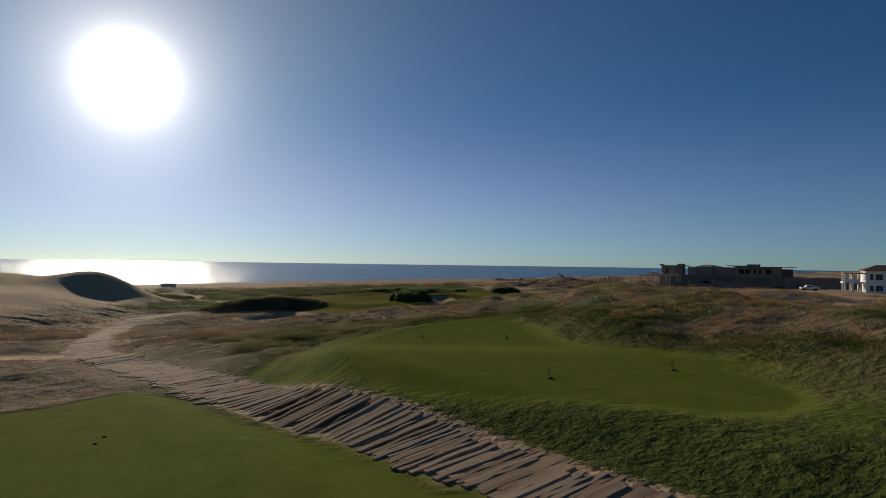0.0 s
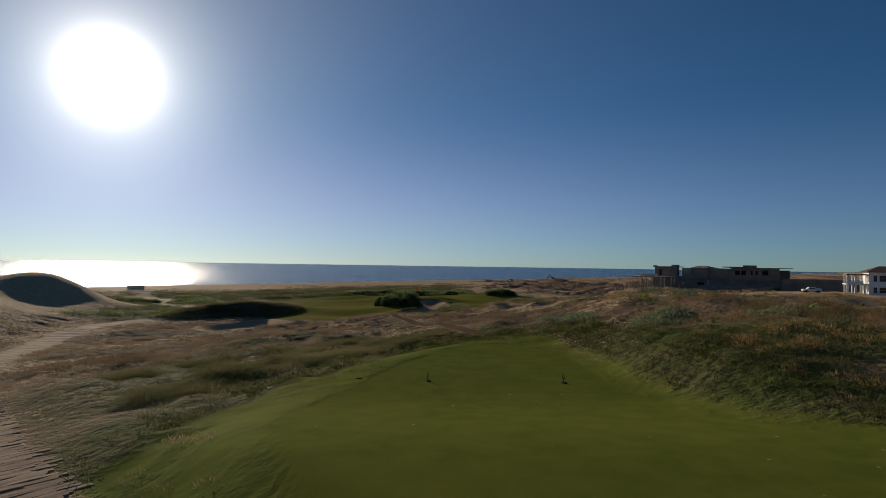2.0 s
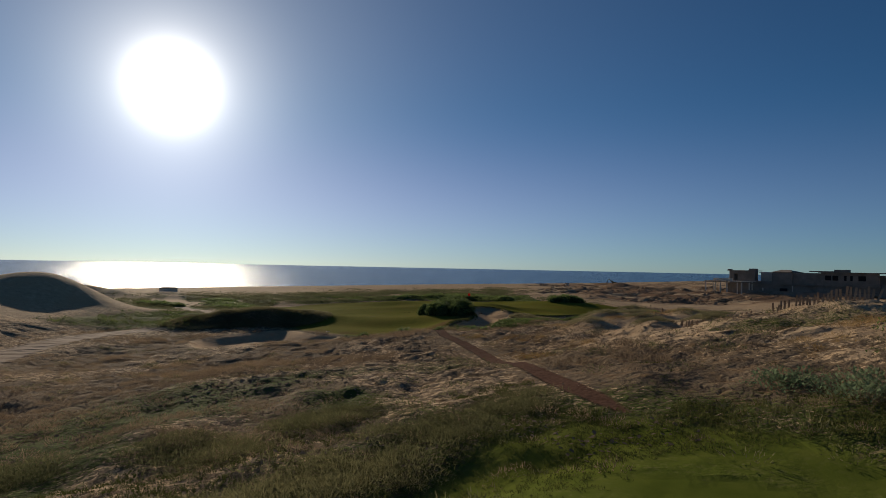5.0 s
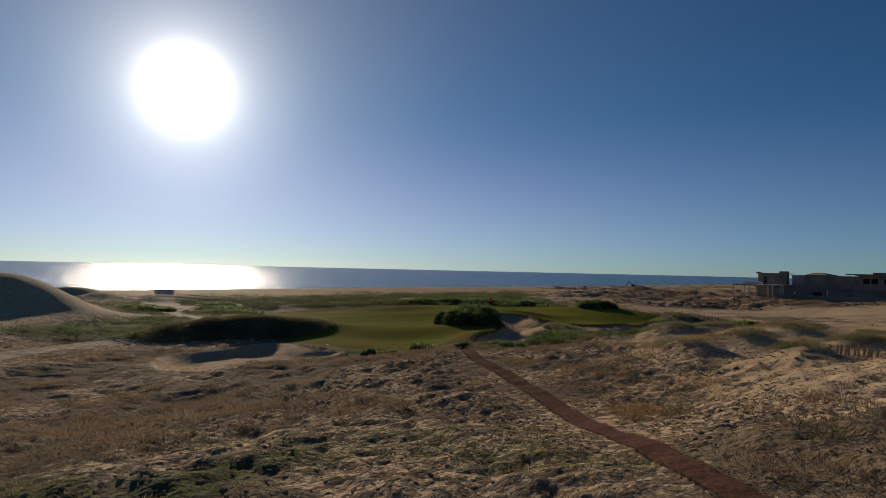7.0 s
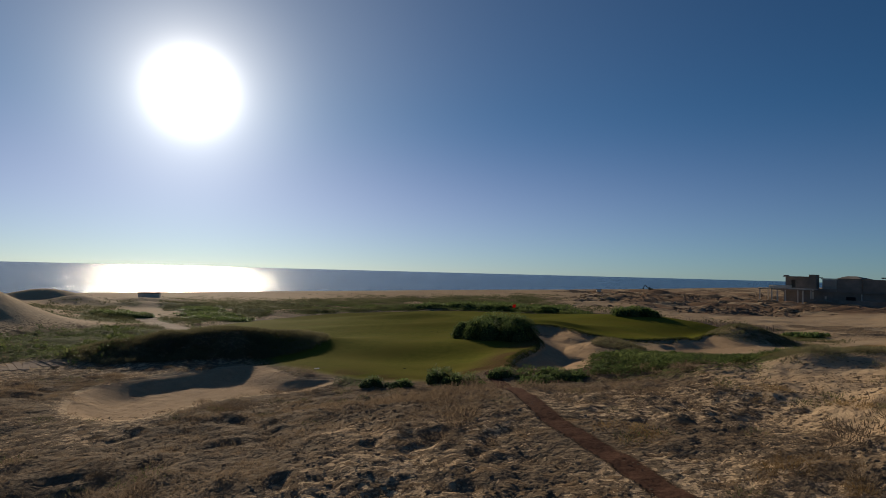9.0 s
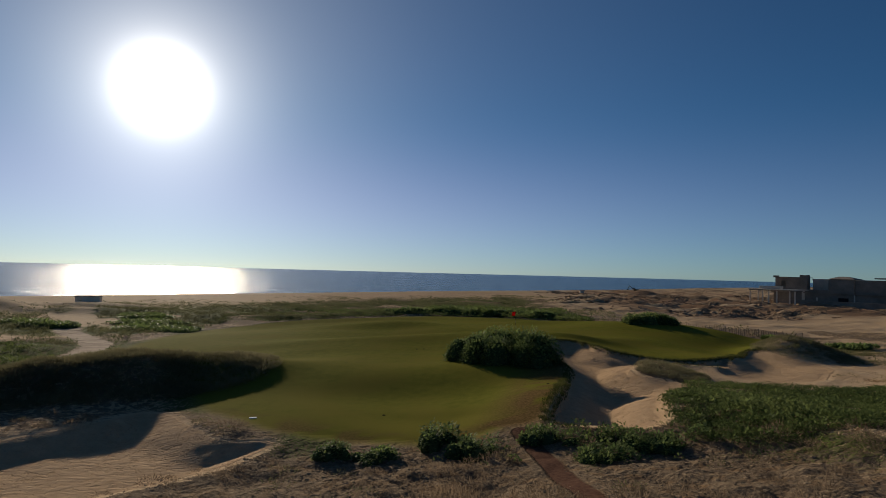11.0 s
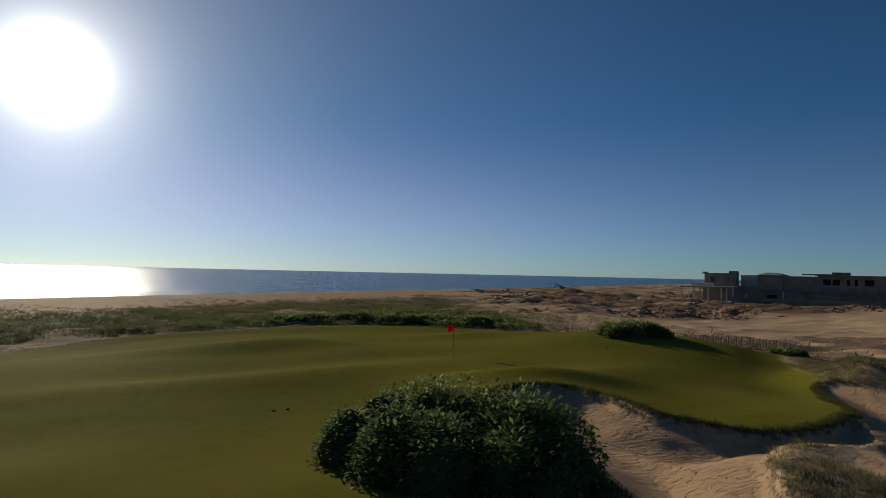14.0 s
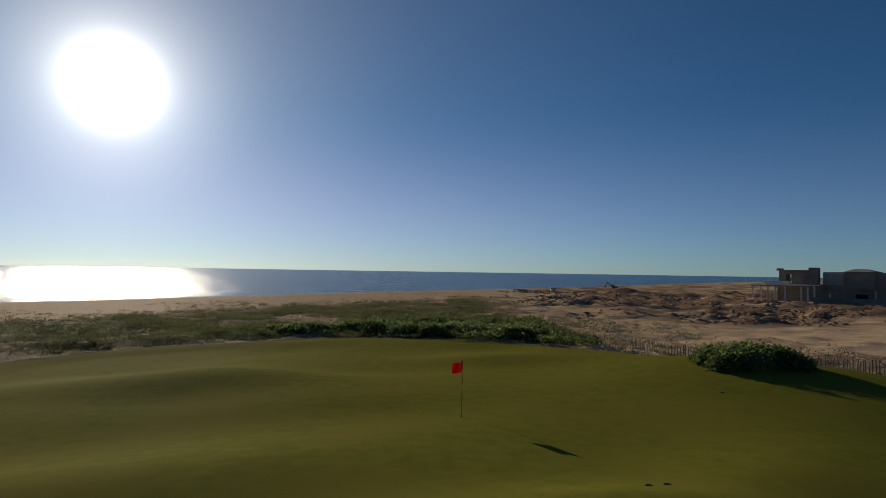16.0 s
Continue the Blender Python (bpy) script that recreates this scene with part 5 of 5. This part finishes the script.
def unfinished_house():
    m = Matrix(((0.6796, 0.7336, 0, 104.5), (-0.7336, 0.6796, 0, 276.0), (0, 0, 1, 0), (0, 0, 0, 1)))
    root = thing("unfinished_villa", m, "large two-storey concrete villa shell still under construction", "building")
    # ground floor
    lower = block("wall", root, -0.6, 21.2, 0, 0.4, -1.5, 5.2)
    block("wall", root, 22.6, 52, 0, 0.4, -1.0, 5.1)
    block("wall", root, 21.2, 22.6, 0, 0.4, 3.9, 5.15)
    block("wall", root, 21.2, 22.6, 0, 0.4, -1.0, 1.6)
    block("wall", root, -0.6, -0.2, 0.4, 14, -1.5, 5.2)
    block("wall", root, 51.6, 52, 0.4, 16, -1.0, 5.1)
    block("wall", root, -0.2, 17, 15.6, 16, -1.0, 5.2)
    block("wall", root, 17, 51.6, 15.6, 16, -1.0, 9.6)
    block("floor_slab", root, -1.2, 52.6, -0.7, 16, 5.2, 5.5)
    # upper floor, west block with the stair tower
    block("wall", root, -0.4, 1.6, 1.0, 1.3, 5.5, 10.5)
    block("wall", root, 3.0, 7.6, 1.0, 1.3, 5.5, 10.5)
    block("wall", root, 1.6, 3.0, 1.0, 1.3, 9.4, 10.5)
    block("wall", root, 1.6, 3.0, 1.0, 1.3, 5.5, 6.6)
    block("wall", root, -0.4, -0.1, 1.3, 12, 5.5, 10.5)
    block("roof", root, -1.0, 8.2, 0.4, 12.5, 10.5, 10.75)
    block("parapet", root, -0.9, 1.0, 0.5, 0.8, 10.75, 11.2)
    block("stair_tower", root, 7.8, 10.2, 0.2, 3.2, 5.5, 11.5)
    # open terrace; sunlight on its back wall is put into the pale colour
    block("wall", root, 10.2, 17.2, 6.0, 6.3, 5.5, 9.9, m=LIME_M, label="wall behind the open terrace, its sunlight put in as pale colour")
    block("column", root, 16.6, 17.0, 0.3, 0.7, 5.5, 9.9)
    block("beam", root, 11.6, 17.0, 0.25, 0.7, 9.9, 10.25, m=LIME_M, label="pale beam over the terrace")
    block("rail_wall", root, 10.2, 16.6, 0.0, 0.2, 5.5, 6.5)
    # middle block with a low hipped roof
    block("wall", root, 17.0, 24.2, 0.0, 0.35, 5.5, 10.3)
    block("wall", root, 23.9, 24.2, 0.35, 12, 5.5, 10.3)
    bm = bmesh.new()
    vs = [bm.verts.new(c) for c in ((16.7, -0.4, 10.3), (24.5, -0.4, 10.3), (24.5, 10, 10.3), (16.7, 10, 10.3), (18.5, 4.5, 11.2), (21.5, 4.5, 11.2))]
    for f in ((0, 1, 5, 4), (1, 2, 5), (2, 3, 4, 5), (3, 0, 4), (3, 2, 1, 0)):
        bm.faces.new([vs[i] for i in f])
    part("roof", bm, CONCRETE_M, root)
    block("wall", root, 24.2, 34, 0.6, 0.95, 5.5, 10.0)
    block("coping", root, 24.2, 34, 0.5, 1.05, 10.0, 10.12, m=LIME_M, label="pale coping on the wall")
    # east block with windows
    x = 33.8
    for a, b in ((35.2, 37.2), (37.6, 39.5), (41.3, 42.1), (43.2, 44.0), (45.7, 48.0)):
        block("wall", root, x, a, 0.0, 0.35, 5.1, 10.3)
        block("wall", root, a, b, 0.0, 0.35, 5.1, 7.5)
        block("wall", root, a, b, 0.0, 0.35, 9.3, 10.3)
        # near-black panel paints the shade behind the empty window
        win = block("window", root, a, b, 0.22, 0.27, 7.5, 9.3, m=DARK_M, label="dark panel standing in for shade inside an unglazed window")
        block("sill", win, a - 0.08, b + 0.08, -0.06, 0.22, 7.42, 7.5)
        x = b
    block("wall", root, x, 52, 0.0, 0.35, 5.1, 10.3)
    block("roof", root, 33.2, 53.4, -1.0, 14, 10.3, 10.55)
    block("roof_box", root, 29, 37, 3.0, 8.0, 10.55, 10.95)
    block("roof_box", root, 37, 41.5, 4.0, 7.0, 10.55, 11.55)
    # doorways in the front; pale strips paint sunlight on their jambs
    for a, b, z0, z1 in ((9.0, 9.5, 2.6, 6.0), (13.0, 13.6, 1.9, 3.8), (24.0, 24.4, 2.2, 5.0)):
        block("jamb", root, a, b, -0.12, 0.0, z0, z1, m=LIME_M, label="pale strip coloured as a sunlit jamb")
    # dark sheet on the wall front paints the shaded inside of the doorway
    block("doorway", root, 19.6, 22.4, -0.05, 0.0, 1.6, 3.9, m=DARK_M, label="dark panel standing in for shade inside a doorway")
    # pergola in front
    for u in (-3.2, 0.9, 2.8, 5.4, 9.4, 11.0):
        block("post", root, u - 0.18, u + 0.18, -14.2, -13.8, 0.2, 5.8, m=LIME_M)
    for u in (-3.2, 11.0):
        block("post", root, u - 0.18, u + 0.18, -7.2, -6.8, 0.2, 5.8, m=LIME_M)
    block("beam", root, -3.6, 11.4, -14.25, -13.75, 5.8, 6.1)
    for k in range(19):
        block("rafter", root, -3.5 + k * 0.8, -3.35 + k * 0.8, -14.8, -1.0, 6.1, 6.35, m=LIME_M)
    block("terrace_wall", root, 5.2, 52, -9.0, -8.6, -2.0, 2.9)
    block("terrace_floor", root, 5.2, 52, -8.6, 0, 2.4, 2.7)
    block("terrace_block", root, -0.5, 6.0, -13.0, -10.0, 6.4, 7.4, m=LIME_M, label="pale block on the terrace roof")
    return root


unfinished_house()


def garden_wall():
    m = Matrix(((0.6796, 0.7336, 0, 104.5), (-0.7336, 0.6796, 0, 276.0), (0, 0, 1, 0), (0, 0, 0, 1)))
    root = thing("site_wall", m, "long grey block wall round the building plot", "wall")
    for k in range(8):
        block("wall_panel", root, 53 + k * 6, 58.7 + k * 6, -1.0, -0.7, -1.0, 6.4)
        block("pier", root, 58.7 + k * 6, 59.0 + k * 6, -1.06, -0.6, -1.0, 6.6)


garden_wall()


def white_house():
    g = 2.3
    root = thing("white_house", pose(134.4, 193.2, -0.5, 0, 0, -28) @ Matrix.Diagonal((0.86, 1, 1, 1)), "white two-storey house with a pillared porch and brown hipped roof", "house")
    for x in (0.3, 2.7, 5.4):
        block("column", root, x - 0.3, x + 0.3, -0.3, 0.3, g, 9.0 if x < 5 else 6.0, m=WHITE_M)
        block("column", root, x - 0.25, x + 0.25, 5.5, 6.0, g, 9.0, m=WHITE_M)
    block("porch_floor", root, -0.5, 6.8, -0.6, 6.4, g - 0.6, g + 0.15, m=WHITE_M)
    block("balcony_slab", root, -0.4, 6.8, -0.5, 6.4, 5.9, 6.3, m=WHITE_M)
    block("beam", root, -0.2, 6.8, -0.3, 0.3, 9.0, 9.4, m=TIMBER_M, label="timber roof beam")
    block("beam", root, -0.2, 0.2, 0.3, 6.4, 9.0, 9.4, m=TIMBER_M, label="timber roof beam")
    for k in range(6):
        block("rafter", root, 0.3 + k * 1.1, 0.5 + k * 1.1, -0.7, 6.4, 9.4, 9.6, m=TIMBER_M)
    block("rail_panel", root, 0.6, 2.4, -0.2, 0.0, 6.3, 7.2, m=WHITE_M)
    block("rail_panel", root, 3.0, 5.1, -0.2, 0.0, 6.3, 7.2, m=WHITE_M)
    x = 6.8
    for a, b in ((8.2, 9.3), (10.0, 12.2), (13.2, 14.6)):
        block("wall", root, x, a, 0.0, 0.3, g - 0.8, 10.0, m=WHITE_M)
        tall = (g + 1.2, g + 2.9) if a < 12 else (g + 1.0, g + 2.9)
        upper = (7.1, 9.0)
        block("wall", root, a, b, 0.0, 0.3, g - 0.8, tall[0], m=WHITE_M)
        block("wall", root, a, b, 0.0, 0.3, tall[1], upper[0], m=WHITE_M)
        block("wall", root, a, b, 0.0, 0.3, upper[1], 10.0, m=WHITE_M)
        for z0, z1 in (tall, upper):
            win = block("window", root, a, b, 0.2, 0.24, z0, z1, m=GLASS_M, label="dark glazed window")
            block("frame", win, a, b, 0.12, 0.2, (z0 + z1) / 2 - 0.04, (z0 + z1) / 2 + 0.04, m=TIMBER_M)
            block("frame", win, (a + b) / 2 - 0.04, (a + b) / 2 + 0.04, 0.12, 0.2, z0, z1, m=TIMBER_M)
        x = b
    block("wall", root, x, 19, 0.0, 0.3, g - 0.8, 10.0, m=WHITE_M)
    block("wall", root, 6.8, 7.1, 0.3, 10, g - 0.8, 10.0, m=WHITE_M)
    block("wall", root, 6.8, 19, 9.7, 10, g - 0.8, 10.0, m=WHITE_M)
    block("wall", root, 18.7, 19, 0.3, 9.7, g - 0.8, 10.0, m=WHITE_M)
    block("eaves", root, 6.0, 19.8, -0.7, 10.7, 10.0, 10.2, m=TIMBER_M)
    bm = bmesh.new()
    vs = [bm.verts.new(c) for c in ((5.9, -0.8, 10.2), (19.9, -0.8, 10.2), (19.9, 10.8, 10.2), (5.9, 10.8, 10.2), (10.8, 5.0, 12.0), (15.0, 5.0, 12.0))]
    for f in ((0, 1, 5, 4), (1, 2, 5), (2, 3, 4, 5), (3, 0, 4), (3, 2, 1, 0)):
        bm.faces.new([vs[i] for i in f])
    part("roof", bm, ROOF_M, root, "brown hipped roof")
    return root


white_house()


def pickup(x, y, turn):
    root = thing("pickup_truck", pose(x, y, h1(x, y), 0, 0, turn), "white pickup truck parked on the building ground", "vehicle")
    body = box(-2.7, 2.7, -0.9, 0.9, 0.5, 1.1, 0.12)
    part("body", body, WHITE_M, root)
    bm = bmesh.new()
    prof = ((-1.0, 1.08), (-0.85, 1.75), (0.9, 1.75), (1.5, 1.08))
    a = [bm.verts.new((px, -0.82, pz)) for px, pz in prof]
    b = [bm.verts.new((px, 0.82, pz)) for px, pz in prof]
    for f in ((a[0], a[3], a[2], a[1]), (b[0], b[1], b[2], b[3]), *((a[i], a[i + 1], b[i + 1], b[i]) for i in range(3))):
        bm.faces.new(f)
    part("cab", bm, WHITE_M, root)
    part("side_window", box(-0.75, 0.95, -0.84, -0.8, 1.2, 1.62, 0.01), GLASS_M, root, "dark side window")
    part("side_window", box(-0.75, 0.95, 0.8, 0.84, 1.2, 1.62, 0.01), GLASS_M, root, "dark side window")
    part("bed_rail", box(-2.7, -1.0, -0.9, -0.8, 1.1, 1.35, 0.02), WHITE_M, root)
    part("bed_rail", box(-2.7, -1.0, 0.8, 0.9, 1.1, 1.35, 0.02), WHITE_M, root)
    for wx in (-1.75, 1.75):
        for wy in (-0.85, 0.85):
            w = part("wheel", tube(0.38, 0.38, 0.24, 18, None, pose(wx, wy + 0.12, 0.38, 90)), RUBBER_M, root, "black tyre")
            part("rim", tube(0.2, 0.2, 0.26, 12, None, pose(wx, wy + 0.13, 0.38, 90)), METAL_M, w)


pickup(122, 192, 165)


# machine colour darkened to paint its backlit silhouette
MACHINE_M = plain("machine_silhouette", (0.14, 0.10, 0.05), 0.8, vary=0.3)


def excavator(x, y, turn):
    root = thing("excavator", pose(x, y, h1(x, y) - 0.25, 0, 0, turn) @ Matrix.Diagonal((0.62, 0.62, 0.62, 1)), "tracked excavator on a spoil heap, coloured dark as a silhouette", "excavator")
    for s in (-1, 1):
        part("track", box(-1.9, 1.9, s * 1.1 - 0.28, s * 1.1 + 0.28, 0, 0.85, 0.25), RUBBER_M, root, "dark crawler track")
    part("body", box(-1.9, 1.2, -1.25, 1.25, 0.95, 2.0, 0.12), MACHINE_M, root)
    part("counterweight", box(-2.4, -1.8, -1.2, 1.2, 1.0, 1.9, 0.2), METAL_M, root)
    part("cab", box(0.0, 1.3, 0.3, 1.25, 2.0, 3.0, 0.08), METAL_M, root, "dark glazed cab")
    part("boom", box(0, 4.3, -0.22, 0.22, -0.25, 0.25, 0.06), MACHINE_M, root).matrix_basis = pose(0.9, -0.3, 1.6, 0, -42, 0)
    part("stick", box(0, 2.6, -0.17, 0.17, -0.18, 0.18, 0.05), MACHINE_M, root).matrix_basis = pose(4.0, -0.3, 4.4, 0, 62, 0)
    part("bucket", box(-0.5, 0.5, -0.5, 0.5, -0.5, 0.4, 0.15), METAL_M, root).matrix_basis = pose(5.2, -0.3, 1.8, 0, 30, 0)


excavator(66.5, 319, 160)


def beach_hut(x, y):
    root = thing("beach_hut", pose(x, y, h1(x, y) - 0.3, 0, 0, 25), "small square concrete hut above the beach", "hut")
    part("wall", box(-2.0, 2.0, -1.6, 1.6, -0.8, 1.7, 0.04), LIME_M, root)
    part("roof", box(-2.15, 2.15, -1.75, 1.75, 1.7, 1.9, 0.04), CONCRETE_M, root)


beach_hut(-79.5, 167.3)


def pillar(x, y):
    root = thing("gate_pillar", pose(x, y, h1(x, y)), "square sandy masonry pillar with a flat cap", "pillar")
    part("shaft", box(-0.9, 0.9, -0.9, 0.9, -0.3, 1.2, 0.06), LIME_M, root)
    part("cap", box(-1.25, 1.25, -1.25, 1.25, 1.2, 1.45, 0.05), CONCRETE_M, root)


pillar(44.5, 326)


# ---- boardwalk ----
def boards(name, line, start, end, pitch, long, seed, label):
    rng = np.random.RandomState(seed)
    root = thing(name, pose(line[0][0], line[0][1], h1(*line[0])), label, "boardwalk")
    tagged(root, kind="structure")
    base = Vector(root.matrix_world.translation)
    meshes = []
    for k in range(6):
        bm = bmesh.new()
        n = 5
        rings = []
        for i in range(n + 1):
            t = i / n
            w = pitch * 0.488 * (0.97 + 0.05 * rng.rand())
            xx, bend, lift = (t - 0.5) * long, 0.008 * rng.normal(), 0.006 * rng.normal()
            rings.append([bm.verts.new((xx, bend + sy * w, lift + sz)) for sy, sz in ((-1, -0.03), (-0.95, 0.012), (0.95, 0.012), (1, -0.03))])
        for a, b in zip(rings, rings[1:]):
            for i in range(3):
                bm.faces.new((a[i], b[i], b[i + 1], a[i + 1]))
        bm.faces.new(rings[0])
        bm.faces.new(rings[-1][::-1])
        bmesh.ops.recalc_face_normals(bm, faces=bm.faces[:])
        me = bpy.data.meshes.new("plank")
        bm.to_mesh(me)
        bm.free()
        me.materials.append(PLANK_M)
        meshes.append(me)
    s, d = 0.0, 0.0
    spots = []
    for a, b in zip(line, line[1:]):
        length = math.hypot(b[0] - a[0], b[1] - a[1])
        while s < length:
            if start <= d + s <= end:
                x, y = a[0] + (b[0] - a[0]) * s / length, a[1] + (b[1] - a[1]) * s / length
                spots.append((x, y, math.atan2(b[1] - a[1], b[0] - a[0]), min(1.08, 0.84 + 0.022 * max(d + s - 5, 0))))
            s += pitch
        s -= length
        d += length
    for x, y, a, wide in spots:
        if 86 < y < 103:
            continue
        z0, z1 = (h1(x + o * math.cos(a - 1.57), y + o * math.sin(a - 1.57)) for o in (-0.8, 0.8))
        off = 0.17 * rng.normal()
        x, y = x + off * math.cos(a - 1.57), y + off * math.sin(a - 1.57)
        ob = new("plank", meshes[rng.randint(6)])
        ob.parent = root
        ob.matrix_basis = Matrix.Translation(Vector((x, y, (z0 + z1) / 2 + 0.016 + 0.004 * rng.normal())) - base) @ pose(0, 0, 0, rng.normal() * 0.7, -math.degrees(math.atan2(z1 - z0, 1.6)), math.degrees(a) - 90 + rng.normal() * 0.8) @ Matrix.Diagonal((wide * (0.9 + 0.22 * rng.rand()), 1, 1, 1))
    return root


boards("boardwalk", PATH, 4.5, 40, 0.12, 2.0, 8, "weathered plank path with ragged ends half sunk in sand")
boards("boardwalk_far", PATH, 40, 150, 0.40, 2.3, 9, "sandy plank path winding on between the dunes")
